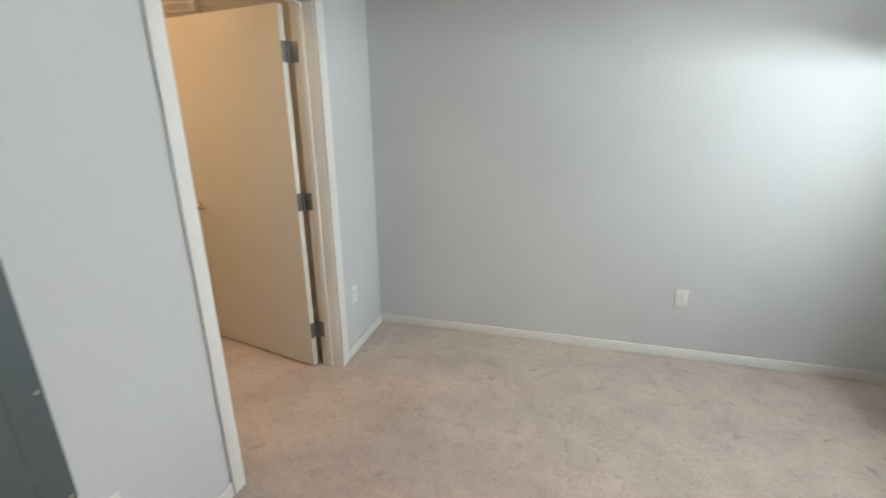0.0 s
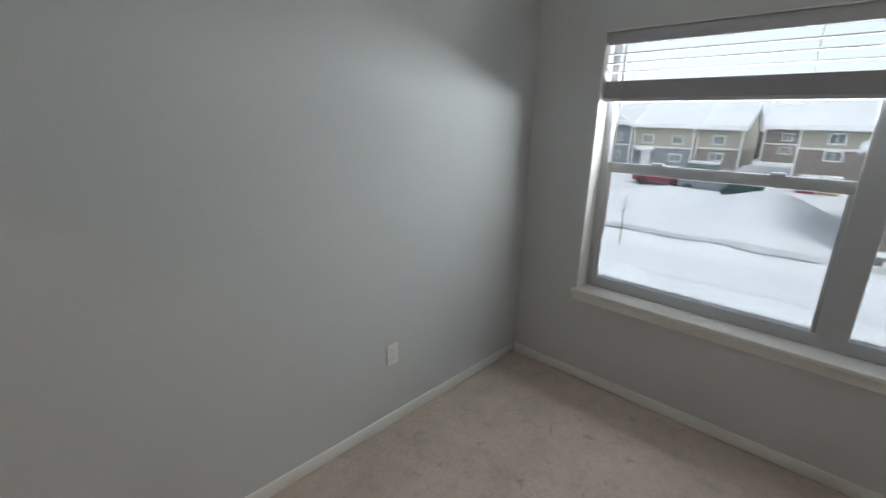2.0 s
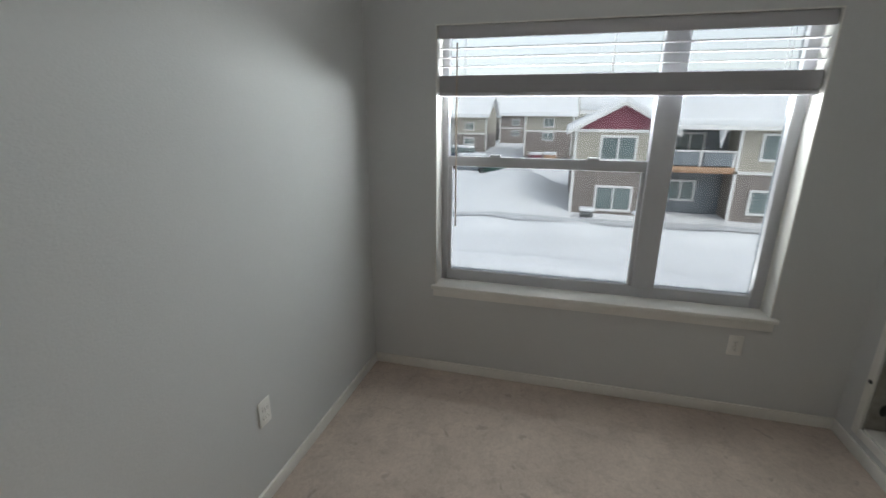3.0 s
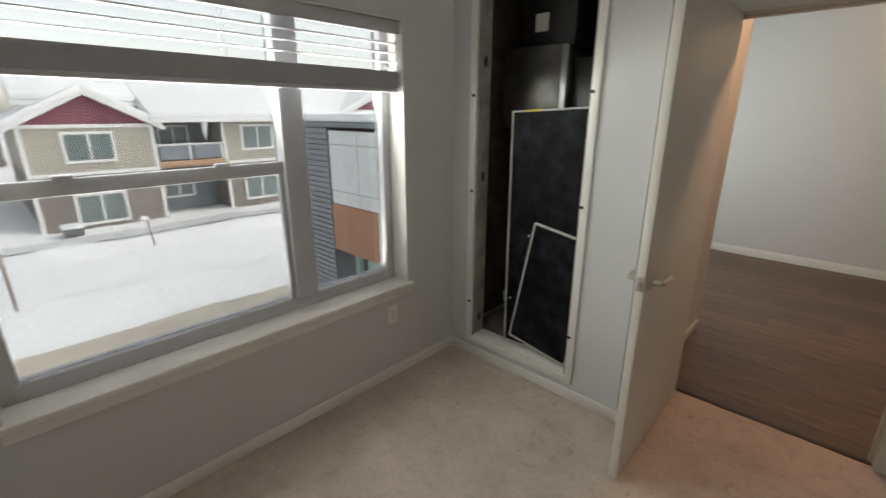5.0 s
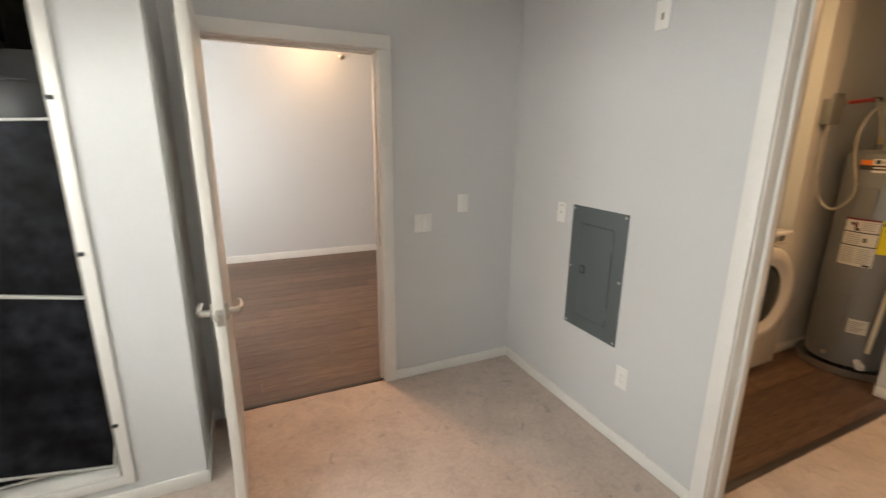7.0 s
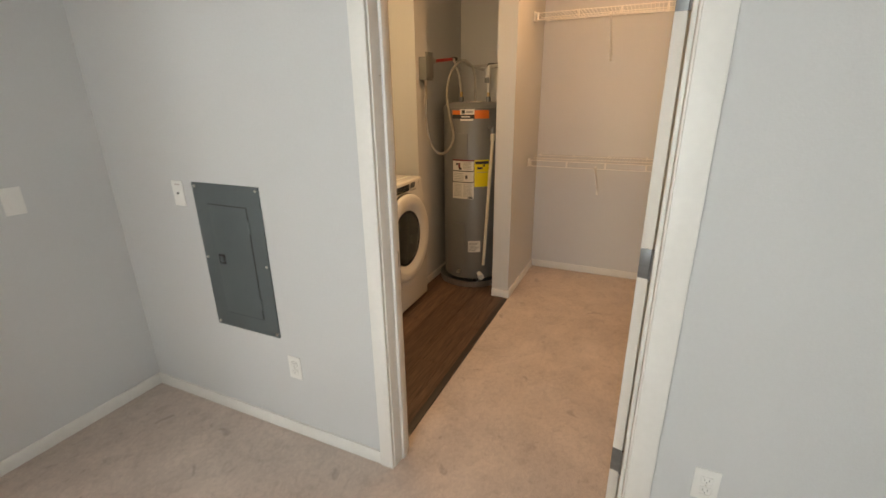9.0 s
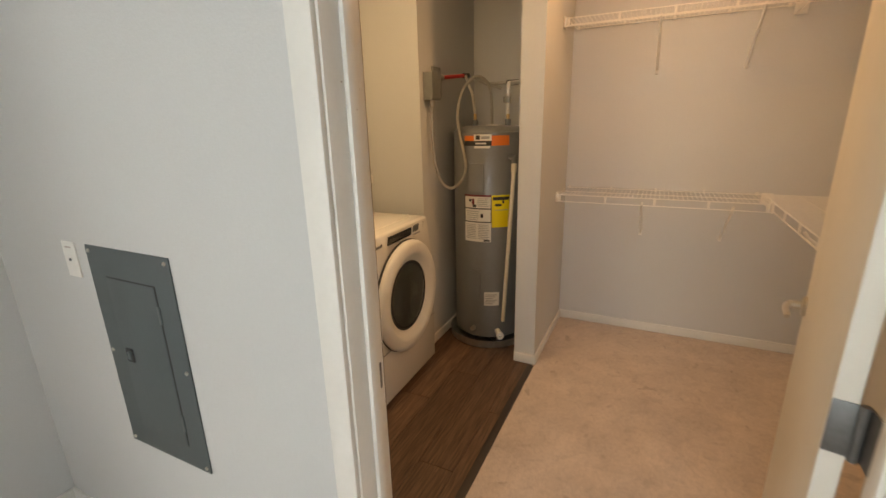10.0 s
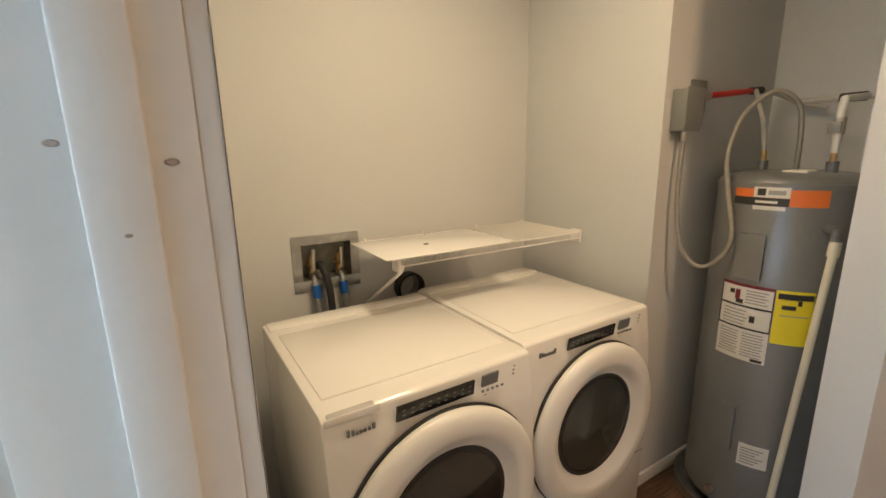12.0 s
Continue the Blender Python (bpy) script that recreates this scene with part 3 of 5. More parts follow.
# ---- furnace closet ----
nf = thing("access_frame", pose(0, 0, 0), "white painted frame of the open furnace hole with black clips", "access frame")
fy0, fy1 = BUMP + 0.001, BUMP + 0.014
part("frame_stile", cuboid(2.228, NX0, fy0, fy1, 0.105, 2.5, 0.003), TRIM, nf)
part("frame_stile", cuboid(NX1, 3.02, fy0, fy1, 0.105, 2.5, 0.003), TRIM, nf)
part("frame_rail", cuboid(NX0, NX1, fy0, fy1, 0.105, NZ0, 0.003), TRIM, nf)
part("frame_rail", cuboid(NX0, NX1, fy0, fy1, NZ1, 2.5, 0.003), TRIM, nf)
LINER = material("stained_grey_liner", (0.27, 0.26, 0.23), 0.8, grain=0.15, grain_scale=30, stain=0.22, stain_scale=7, bump=0.001, bump_scale=60)
part("liner", cuboid(NX0 - 0.001, NX0 + 0.012, BUMP - 0.105, BUMP + 0.001, NZ0, NZ1, 0.002), LINER, nf)
part("liner", cuboid(NX1 - 0.012, NX1 + 0.001, BUMP - 0.105, BUMP + 0.001, NZ0, NZ1, 0.002), LINER, nf)
part("liner", cuboid(NX0 + 0.012, NX1 - 0.012, BUMP - 0.105, BUMP + 0.001, NZ0 - 0.001, NZ0 + 0.014, 0.002), TRIM, nf)
for x in (NX0 - 0.008, NX1 + 0.018):
    for z in (0.397, 1.136, 1.694, 2.25):
        part("clip", cuboid(x - 0.011, x + 0.011, fy1 - 0.002, fy1 + 0.006, z - 0.008, z + 0.008, 0.003), BLACK, nf, "small black clip")
for z, d in ((0.27, 0.05), (1.22, 0.05), (1.88, 0.05)):
    part("knockout", lathe([(0, 0), (0.02, 0), (0.022, 0.004), (0.018, 0.006), (0, 0.006)], 20, pose(NX1 - 0.0125, BUMP - d, z, 0, -90, 0) @ Matrix.Diagonal((1.4, 0.8, 1, 1))), BLACK, nf, "black plug")
# board added over the pale wall to give the cavity its shaded brown
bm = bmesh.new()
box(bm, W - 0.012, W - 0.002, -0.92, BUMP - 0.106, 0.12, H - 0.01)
solid("cavity_board", bm, material("shaded_brown_board", (0.13, 0.10, 0.07), 0.9, grain=0.25, grain_scale=14, stain=0.3, stain_scale=3, bump=0.001, bump_scale=40),
      "dark brown board added over the pale furnace closet wall", "board", kind="structure")
DUST = material("dusty_black_panel", (0.0075, 0.008, 0.0105), 0.55, spec=0.12, grain=0.9, grain_scale=12, stain=0.8, stain_scale=4, bump=0.001, bump_scale=40)
EDGE = material("white_panel_edge", (0.50, 0.49, 0.46), 0.5, grain=0.05, stain=0.06)


def leaning_panel(name, width, height, m, label, marks):
    """A removed access panel seen from its dark inner side, with a thin white flange."""
    p = thing(name, m, label, "access panel")
    part("backing", cuboid(0.008, width - 0.008, 0, 0.012, 0.008, height - 0.008), DUST, p)
    f = 0.010
    for q in ((0, f, -0.006, 0.020, 0, height), (width - f, width, -0.006, 0.020, 0, height), (f, width - f, -0.006, 0.020, 0, f), (f, width - f, -0.006, 0.020, height - f, height)):
        part("flange", cuboid(*q, 0.002), EDGE, p)
    for x, z in marks:
        part("stud", lathe([(0, 0.02), (0.007, 0.02), (0.006, 0.028), (0, 0.03)], 12, pose(x, 0, z, -90, 0, 0)), STEEL, p)
    return p


big = leaning_panel("leaning_access_panel", 0.66, 1.448, Matrix.Translation((2.103, 0.412, 0.192)) @ pose(0, 0, 0, 2.8, 0, 0) @ pose(0, 0, 0, 0, 2.5, 0), "large black-backed furnace panel leaning in the hole", ((0.50, 0.72), (0.62, 0.30)))
part("warning_label", cuboid(0.46, 0.57, -0.007, 0.021, 1.4385, 1.449), material("yellow_label", (0.75, 0.62, 0.05), 0.5), big, "yellow label strip")
leaning_panel("small_access_panel", 0.41, 0.77, Matrix.Translation((2.305, 0.440, 0.160)) @ pose(0, 0, 0, 2.4, 0, 0) @ pose(0, 0, 0, 0, -9.0, 0), "smaller black-backed panel leaning on the large one", ((0.402, 0.16), (0.402, 0.66)))
fur = thing("furnace", pose(0, 0, 0), "tall black and metal furnace cabinet inside the wall", "furnace")
part("cabinet", cuboid(2.36, 2.90, -0.36, 0.10, 0.16, 1.50, 0.006), BLACK, fur)
part("upper_cabinet", cuboid(2.645, 3.06, -0.36, 0.14, 1.50, 1.98, 0.006), material("dull_sheet_steel", (0.17, 0.165, 0.15), 0.42, metal=0.8, grain=0.15, grain_scale=8, stain=0.2, stain_scale=4), fur)
part("corner_angle", cuboid(2.600, 2.640, 0.135, 0.165, 1.45, 1.97, 0.003), GALV, fur, "bright galvanised corner angle")
part("coil_door", cuboid(2.40, 2.600, 0.06, 0.10, 1.45, 1.90, 0.006), BLACK, fur)
for z in (1.62, 1.78):
    part("door_rib", cuboid(2.41, 2.59, 0.10, 0.107, z, z + 0.012, 0.003), BLACK, fur)
part("plenum", cuboid(2.62, 3.00, -0.34, 0.06, 1.98, 2.60, 0.006), material("dark_duct", (0.07, 0.07, 0.072), 0.4, metal=0.8, grain=0.2, grain_scale=9), fur)
part("rating_label", cuboid(2.80, 2.89, 0.06, 0.0625, 2.07, 2.17), PLATE, fur, "white rating label")
part("base_pan", cuboid(2.10, 3.12, -0.45, 0.38, -0.02, 0.12, 0.004), material("dim_wood", (0.25, 0.23, 0.2), 0.8, grain=0.2, grain_scale=20), fur)
part("pipe", bar([(2.95, -0.2, 0.12), (2.95, -0.2, 2.4)], 0.03, 16), BLACK, fur)
part("filter_slot", cuboid(2.86, 2.99, 0.02, 0.14, 0.28, 0.36, 0.004), GALV, fur)

# ---- laundry ----
WHITE = material("white_appliance_enamel", (0.80, 0.79, 0.76), 0.22, grain=0.006, grain_scale=30, stain=0.012, stain_scale=4, coat=0.4)
RINGW = material("white_appliance_plastic", (0.78, 0.77, 0.74), 0.32, stain=0.02, stain_scale=5)
GLOSSBLACK = material("black_touch_panel", (0.012, 0.013, 0.015), 0.18, stain=0.1)
LCD = material("grey_display", (0.16, 0.17, 0.18), 0.25, stain=0.05)
PRINT = material("grey_print", (0.25, 0.25, 0.26), 0.6)
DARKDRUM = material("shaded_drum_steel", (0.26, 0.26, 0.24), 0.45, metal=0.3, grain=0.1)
LENS = glass_material("dark_door_glass", (0.58, 0.60, 0.58), 0.02)
RUBBER = material("black_rubber", (0.018, 0.018, 0.018), 0.6, grain=0.2)


def machine(name, m, label, category, slot, dark):
    """Front loader: origin at the middle of the front's foot, front towards +y, top at 0.985."""
    ob = thing(name, m, label, category)
    w, deep, high = 0.343, 0.765, 0.985
    bm = bmesh.new()
    profile = [(-deep, 0.02), (-deep, high - 0.012), (-deep + 0.012, high), (-0.05, high), (-0.032, high - 0.008), (-0.012, high - 0.15), (0.0, 0.70), (0.004, 0.42), (0.0, 0.02)]
    left = [bm.verts.new((-w, y, z)) for y, z in profile]
    right = [bm.verts.new((w, y, z)) for y, z in profile]
    bm.faces.new(left)
    bm.faces.new(right[::-1])
    for k in range(len(profile)):
        n = (k + 1) % len(profile)
        bm.faces.new((left[k], right[k], right[n], left[n]))
    bmesh.ops.recalc_face_normals(bm, faces=bm.faces[:])
    part("cabinet", rounded(bm, 0.006, 2), WHITE, ob)
    # raised lid with a shallow step round it
    part("top_panel", cuboid(-w + 0.03, w - 0.03, -deep + 0.15, -0.12, high - 0.004, high + 0.004, 0.004), WHITE, ob)
    part("rear_step", cuboid(-w + 0.012, w - 0.012, -deep + 0.012, -deep + 0.10, high - 0.004, high + 0.006, 0.004), WHITE, ob)
    part("kick_gap", cuboid(-w + 0.004, w - 0.004, 0.0035, 0.0055, 0.328, 0.332), PRINT, ob)
    tilt = Matrix.Translation((0, -0.022, high - 0.079)) @ pose(0, 0, 0, -8.5, 0, 0)

    def on_panel(name2, x0, x1, z0, z1, lift, mat, text=""):
        bm2 = cuboid(x0, x1, -0.002, lift, z0, z1, min(lift, 0.002) * 0.5, 1)
        bmesh.ops.transform(bm2, matrix=tilt, verts=bm2.verts[:])
        return part(name2, bm2, mat, ob, text)

    on_panel("touch_strip", -0.106, 0.148, 0.012, 0.060, 0.005, GLOSSBLACK, "glossy black touch control strip")
    on_panel("display", -0.195, -0.134, 0.024, 0.064, 0.005, LCD, "grey display window")
    for k in range(9):
        for z in (0.026, 0.042):
            on_panel("touch_mark", -0.094 + k * 0.027, -0.084 + k * 0.027, z, z + 0.003, 0.0056, PRINT)
    for k in range(5):
        on_panel("button_print", -0.222 + k * 0.0185, -0.213 + k * 0.0185, 0.002, 0.009, 0.0042, PRINT)
    on_panel("button_print", -0.158, -0.146, -0.010, -0.007, 0.0042, PRINT)
    for k in range(3):
        on_panel("indicator", -0.262, -0.256, 0.030 + k * 0.014, 0.034 + k * 0.014, 0.0042, PRINT)
    # maker's badge as plain dark shapes
    for k, (a, h) in enumerate(((0.0, 0.020), (0.013, 0.016), (0.024, 0.011), (0.034, 0.011), (0.045, 0.011), (0.057, 0.011), (0.069, 0.018))):
        on_panel("badge", 0.285 - a - 0.008, 0.285 - a, 0.020, 0.020 + h, 0.0045, HINGE)
    if slot:
        # grey slab paints in the grip's shade; no recess is cut
        bm2 = cuboid(0.20, 0.325, -0.052, -0.028, high - 0.006, high + 0.001, 0.003)
        part("drawer_grip", bm2, material("grip_shadow", (0.45, 0.44, 0.43), 0.4), ob, "grey slab coloured as a shaded drawer grip")
        part("drawer_edge", cuboid(0.19, 0.335, -0.0275, -0.0235, high - 0.02, high + 0.0015, 0.0015), WHITE, ob)
    # round door
    c = pose(0.002, 0.0, 0.585, -90, 0, 0)
    R = 0.324
    ring = [(R - 0.012, 0.004), (R, 0.004), (R + 0.003, 0.010), (R + 0.003, 0.020), (R - 0.002, 0.030), (R - 0.012, 0.038), (R - 0.030, 0.043), (0.268, 0.046), (0.254, 0.044),
            (0.244, 0.038), (0.222, 0.022), (0.206, 0.013), (0.200, 0.012), (0.200, -0.006)]
    # black ring put in for the shadow behind the door's outer ring
    part("door_gap", lathe([(R - 0.03, -0.004), (R + 0.007, -0.004), (R + 0.007, 0.005), (R - 0.03, 0.006)], 64, c, True), RUBBER, ob)
    door = part("door", lathe(ring, 72, c, True), RINGW, ob, "white round door ring")
    # flat dark disc stands in for the shaded hollow of the drum
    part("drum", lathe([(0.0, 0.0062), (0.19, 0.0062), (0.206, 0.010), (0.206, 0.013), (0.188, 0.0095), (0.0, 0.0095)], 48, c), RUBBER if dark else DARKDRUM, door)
    part("seal", lathe([(0.206, 0.006), (0.190, 0.006), (0.186, 0.013), (0.195, 0.017), (0.206, 0.016)], 56, c, True), RUBBER, door)
    part("door_glass", lathe([(0.0, 0.026), (0.10, 0.024), (0.17, 0.018), (0.203, 0.014), (0.203, 0.0125), (0.168, 0.0135), (0.098, 0.018), (0.0, 0.020)], 56, c), LENS, door, "dark tinted door glass")
    for x in (-w + 0.06, w - 0.06):
        for y in (-deep + 0.06, -0.06):
            part("foot", lathe([(0, 0), (0.02, 0), (0.02, 0.01), (0.012, 0.014), (0.012, 0.03), (0, 0.03)], 16, pose(x, y, -0.002)), RUBBER, ob)
    return ob


machine("dryer", pose(-1.370, 0.902, 0, 0, 0, 1.0), "white front-loading dryer with a round glass door", "dryer", False, False)
machine("washing_machine", pose(-0.672, 0.955, 0, 0, 0, 1.0), "white front-loading washing machine with a black control strip", "washing machine", True, True)

WIRE = material("white_coated_wire", (0.78, 0.76, 0.72), 0.38, stain=0.02)


def wire_shelf(name, m, length, depth, pitch, label, brackets, lip=0.045, fine=False):
    """Coated wire shelf: back rail along x at y = 0, lip at y = depth."""
    ob = thing(name, m, label, "wire shelf", "wire shelves")
    for y, z in ((0.006, 0.0), (depth * 0.5, -0.004), (depth, 0.0), (depth + 0.004, -lip)):
        part("rail", bar([(0, y, z), (length, y, z)], 0.0034, 8), WIRE, ob)
    bm = bmesh.new()
    n = int(length / pitch)
    for k in range(n + 1):
        x = 0.004 + k * (length - 0.008) / n
        ring_sweep(bm, [(x, 0.0, 0.0045), (x, depth, 0.0045), (x, depth + 0.0045, 0.002)] + ([(x, depth + 0.0055, -lip)] if fine else []), 0.0016, 5)
    part("wire_deck", bm, WIRE, ob, kind="stuff")
    for k in range(max(2, int(length / 0.28)) + 1):
        x = 0.02 + k * (length - 0.04) / max(2, int(length / 0.28))
        part("lip_tie", cuboid(x - 0.007, x + 0.007, depth - 0.001, depth + 0.008, -lip - 0.003, 0.004, 0.002), WIRE, ob) if not fine else None
        part("wall_clip", cuboid(x - 0.008, x + 0.008, -0.001, 0.014, -0.008, 0.014, 0.003), WIRE, ob)
    for x in brackets:
        br = part("brace", bar([(x, depth - 0.01, -0.03), (x, depth - 0.03, -0.06), (x, 0.012, -0.29), (x, 0.004, -0.30)], 0.0075, 8), WIRE, ob)
        part("brace_foot", cuboid(x - 0.011, x + 0.011, 0.0, 0.012, -0.325, -0.285, 0.004), WIRE, br)
    for x in (-0.003, length + 0.003):
        part("end_bracket", cuboid(x - 0.006, x + 0.006, depth - 0.05, depth + 0.012, -0.052, 0.012, 0.003), WIRE, ob)
    return ob


def along_wall(kind, x, y, z):
    """x runs along the wall, y out of it."""
    if kind == "closet_west":        # out is +x, along is +y
        return Matrix.Translation((x, y, z)) @ Matrix(((0, 1, 0, 0), (1, 0, 0, 0), (0, 0, 1, 0), (0, 0, 0, 1)))
    if kind == "closet_north":       # out is -y, along is +x
        return Matrix.Translation((x, y, z)) @ Matrix(((1, 0, 0, 0), (0, -1, 0, 0), (0, 0, 1, 0), (0, 0, 0, 1)))
    return Matrix.Translation((x, y, z)) @ Matrix(((-1, 0, 0, 0), (0, 1, 0, 0), (0, 0, 1, 0), (0, 0, 0, 1)))


SD = 0.37
for z, what in ((1.06, "lower"), (2.14, "upper")):
    wire_shelf("wire_shelf", along_wall("closet_west", CW + 0.002, PY1 + 0.012, z), D - PY1 - SD - 0.03, SD, 0.026, "white coated %s wire shelf on the closet wall" % what, (0.53, 1.02))
    wire_shelf("wire_shelf", along_wall("closet_north", CW + 0.02, D - 0.002, z), 1.75, SD, 0.026, "white coated %s wire shelf round the closet corner" % what, (0.9, 1.5))
wire_shelf("laundry_shelf", along_wall("back", -0.80, 0.003, 1.215), 1.0 - 0.012, 0.41, 0.0125, "white wire shelf over the washer and dryer", (0.02,), 0.028, True)
solid("shelf_board", cuboid(-1.350, -0.735, 0.06, 0.445, 1.2225, 1.2275, 0.001), WHITE, "white loose board lying on the wire shelf", "board")
solid("board_hole", lathe([(0, 0), (0.012, 0), (0.012, 0.0015), (0, 0.0015)], 16, pose(-1.00, 0.27, 1.2274)), RUBBER, "small dark hole in the shelf board", "hole")

vb = thing("washer_valve_box", along_wall("back", -0.640, 0.0, 1.145), "recessed galvanised washer valve box on the wall", "valve box")
for q in ((-0.15, 0.15, 0.001, 0.006, 0.085, 0.125), (-0.15, 0.15, 0.001, 0.006, -0.125, -0.075), (-0.15, -0.11, 0.001, 0.006, -0.075, 0.085), (0.11, 0.15, 0.001, 0.006, -0.075, 0.085)):
    part("flange", cuboid(*q, 0.001), GALV, vb)
# darker copy of the galvanised sheet puts shade inside the box
SHADEGALV = material("shaded_galvanised", (0.22, 0.22, 0.2), 0.5, metal=0.6, grain=0.2, grain_scale=20, stain=0.2)
for q in ((-0.113, 0.113, -0.092, -0.088, -0.078, 0.088), (-0.113, 0.113, -0.088, 0.001, 0.085, 0.088), (-0.113, 0.113, -0.088, 0.001, -0.078, -0.075),
          (-0.113, -0.110, -0.088, 0.001, -0.075, 0.085), (0.110, 0.113, -0.088, 0.001, -0.075, 0.085)):
    part("box_side", cuboid(*q), SHADEGALV, vb)
BRASS = material("worn_brass", (0.55, 0.38, 0.17), 0.35, metal=1, grain=0.15, grain_scale=60)
FLEXHOSE = material("braided_steel_hose", (0.42, 0.42, 0.42), 0.4, metal=0.7, grain=0.25, grain_scale=160)
BLUE = material("blue_hose_nut", (0.012, 0.10, 0.40), 0.4)
for x in (-0.062, 0.062):
    v = part("valve", bar([(x, -0.03, -0.070), (x, -0.03, 0.0), (x, -0.026, 0.03)], [0.013, 0.013, 0.010], 14), BRASS, vb, "brass laundry valve")
    part("valve_stem", bar([(x, -0.088, -0.02), (x, 0.008, -0.02)], 0.011, 12), BRASS, v)
    part("valve_handle", bar([(x, 0.006, -0.03), (x + 0.002, 0.010, 0.062)], 0.009, 10), STEEL, v)
    part("hose_nut", bar([(x, 0.030, -0.150), (x, 0.022, -0.095)], 0.018, 10), BLUE, vb, "blue plastic hose nut")
    part("hose", bar(smoothed([(x, -0.028, -0.055), (x, 0.012, -0.075), (x, 0.03, -0.12), (x + 0.004, 0.035, -0.18), (x + 0.03, 0.05, -0.35), (x + 0.02, 0.06, -0.6)], 6), 0.011, 10), FLEXHOSE, vb)
part("drain_hose", bar(smoothed([(-0.03, -0.06, -0.03), (-0.03, 0.01, -0.01), (-0.018, 0.045, -0.06), (-0.01, 0.06, -0.16), (0.0, 0.06, -0.4)], 6), 0.016, 12), RUBBER, vb, "black drain hose")
vent = thing("dryer_vent_hose", pose(-1.02, 0.05, 0.955, 0, 0, 0), "black vent ring behind the dryer", "vent hose")
part("collar", lathe([(0.060, -0.02), (0.072, -0.02), (0.072, 0.03), (0.060, 0.03)], 32, pose(0, 0.0, 0.02, -90, 0, 0), True), RUBBER, vent)
part("hose", lathe([(0.050, -0.05), (0.064, -0.05), (0.064, -0.01), (0.050, -0.01)], 32, pose(0, 0.0, 0.02, -90, 0, 0), True), GALV, vent)

# ---- water heater ----
TANK = material("grey_tank_enamel", (0.20, 0.205, 0.21), 0.32, metal=0.25, grain=0.03, grain_scale=70, stain=0.06, stain_scale=3, coat=0.3)
HX, HY, HR = -2.23, 1.10, 0.247
wh = thing("water_heater", pose(HX, HY, 0), "tall grey electric water heater with labels and pipes", "water heater")
part("tank", lathe([(0, 0.06), (HR - 0.012, 0.06), (HR, 0.075), (HR, 1.475), (HR - 0.006, 1.492), (HR - 0.03, 1.512), (HR - 0.1, 1.522), (0, 1.525)], 72), TANK, wh)
part("top_rim", lathe([(HR - 0.004, 1.462), (HR + 0.004, 1.462), (HR + 0.004, 1.480), (HR - 0.004, 1.484)], 72, closed=True), TANK, wh)
part("drain_pan", lathe([(0, 0.001), (0.285, 0.001), (0.292, 0.055), (0.286, 0.055), (0.280, 0.008), (0, 0.008)], 56), GALV, wh)
for k in range(3):
    a = math.radians(30 + 120 * k)
    part("foot", cuboid(0.18 * math.cos(a) - 0.02, 0.18 * math.cos(a) + 0.02, 0.18 * math.sin(a) - 0.02, 0.18 * math.sin(a) + 0.02, 0.008, 0.062, 0.004), BLACK, wh)


def wrap(a0, a1, z0, z1, lift, steps=10, thick=0.0015):
    """A curved plate that hugs the tank between two bearings (degrees) and two heights."""
    bm = bmesh.new()
    rows = []
    for k in range(steps + 1):
        a = math.radians(a0 + (a1 - a0) * k / steps)
        rows.append([bm.verts.new((r * math.cos(a), r * math.sin(a), z)) for r, z in ((HR + lift, z0), (HR + lift + thick, z0), (HR + lift + thick, z1), (HR + lift, z1))])
    for p, q in zip(rows, rows[1:]):
        for i in range(4):
            bm.faces.new((p[i], p[(i + 1) % 4], q[(i + 1) % 4], q[i]))
    bm.faces.new(rows[0])
    bm.faces.new(rows[-1][::-1])
    return bm


PAPER = material("white_label_paper", (0.70, 0.68, 0.63), 0.6, stain=0.03)
INK = material("black_label_ink", (0.03, 0.03, 0.03), 0.6)
GREYINK = material("grey_label_ink", (0.33, 0.32, 0.31), 0.6)
ORANGE = material("orange_label", (0.75, 0.18, 0.03), 0.45)
YELLOW = material("yellow_label_paper", (0.80, 0.66, 0.02), 0.5)
MAROON = material("maroon_label_ink", (0.16, 0.02, 0.03), 0.6)
A = 24.0                                # bearing of the front of the labels
part("band_label", wrap(A - 45, A + 25, 1.400, 1.466, 0.0005), ORANGE, wh, "orange and black brand band")
part("band_dark", wrap(A - 45, A - 2, 1.400, 1.430, 0.0022), INK, wh)
part("band_plate", wrap(A - 28, A - 2, 1.431, 1.470, 0.0028), PAPER, wh)
part("band_mark", wrap(A - 25, A - 19, 1.438, 1.464, 0.0046), INK, wh)
part("band_bar", wrap(A - 17, A - 5, 1.442, 1.458, 0.0046), GREYINK, wh)
part("band_bar", wrap(A - 26, A - 10, 1.410, 1.419, 0.0040), PAPER, wh)
part("band_tab", wrap(A - 28, A - 4, 1.384, 1.399, 0.0005), PAPER, wh)
lab = part("instruction_label", wrap(A - 45, A - 2, 0.770, 1.085, 0.0005), PAPER, wh, "white instruction label with small print")
part("label_frame", wrap(A - 45, A - 2, 1.075, 1.087, 0.0022), MAROON, lab)
part("label_rule", wrap(A - 45, A - 2, 0.992, 0.999, 0.0022), INK, lab)
part("label_rule", wrap(A - 45, A - 2, 0.902, 0.909, 0.0022), INK, lab)
for a0 in (A - 45.5, A - 2.5):
    part("label_border", wrap(a0, a0 + 0.9, 0.905, 1.085, 0.0024), INK, lab)
part("pictogram", wrap(A - 37, A - 33, 1.04, 1.058, 0.0022), INK, lab)
part("pictogram", wrap(A - 32, A - 28, 1.02, 1.060, 0.0022), MAROON, lab)
part("pictogram", wrap(A - 31, A - 25, 1.005, 1.022, 0.0022), INK, lab)
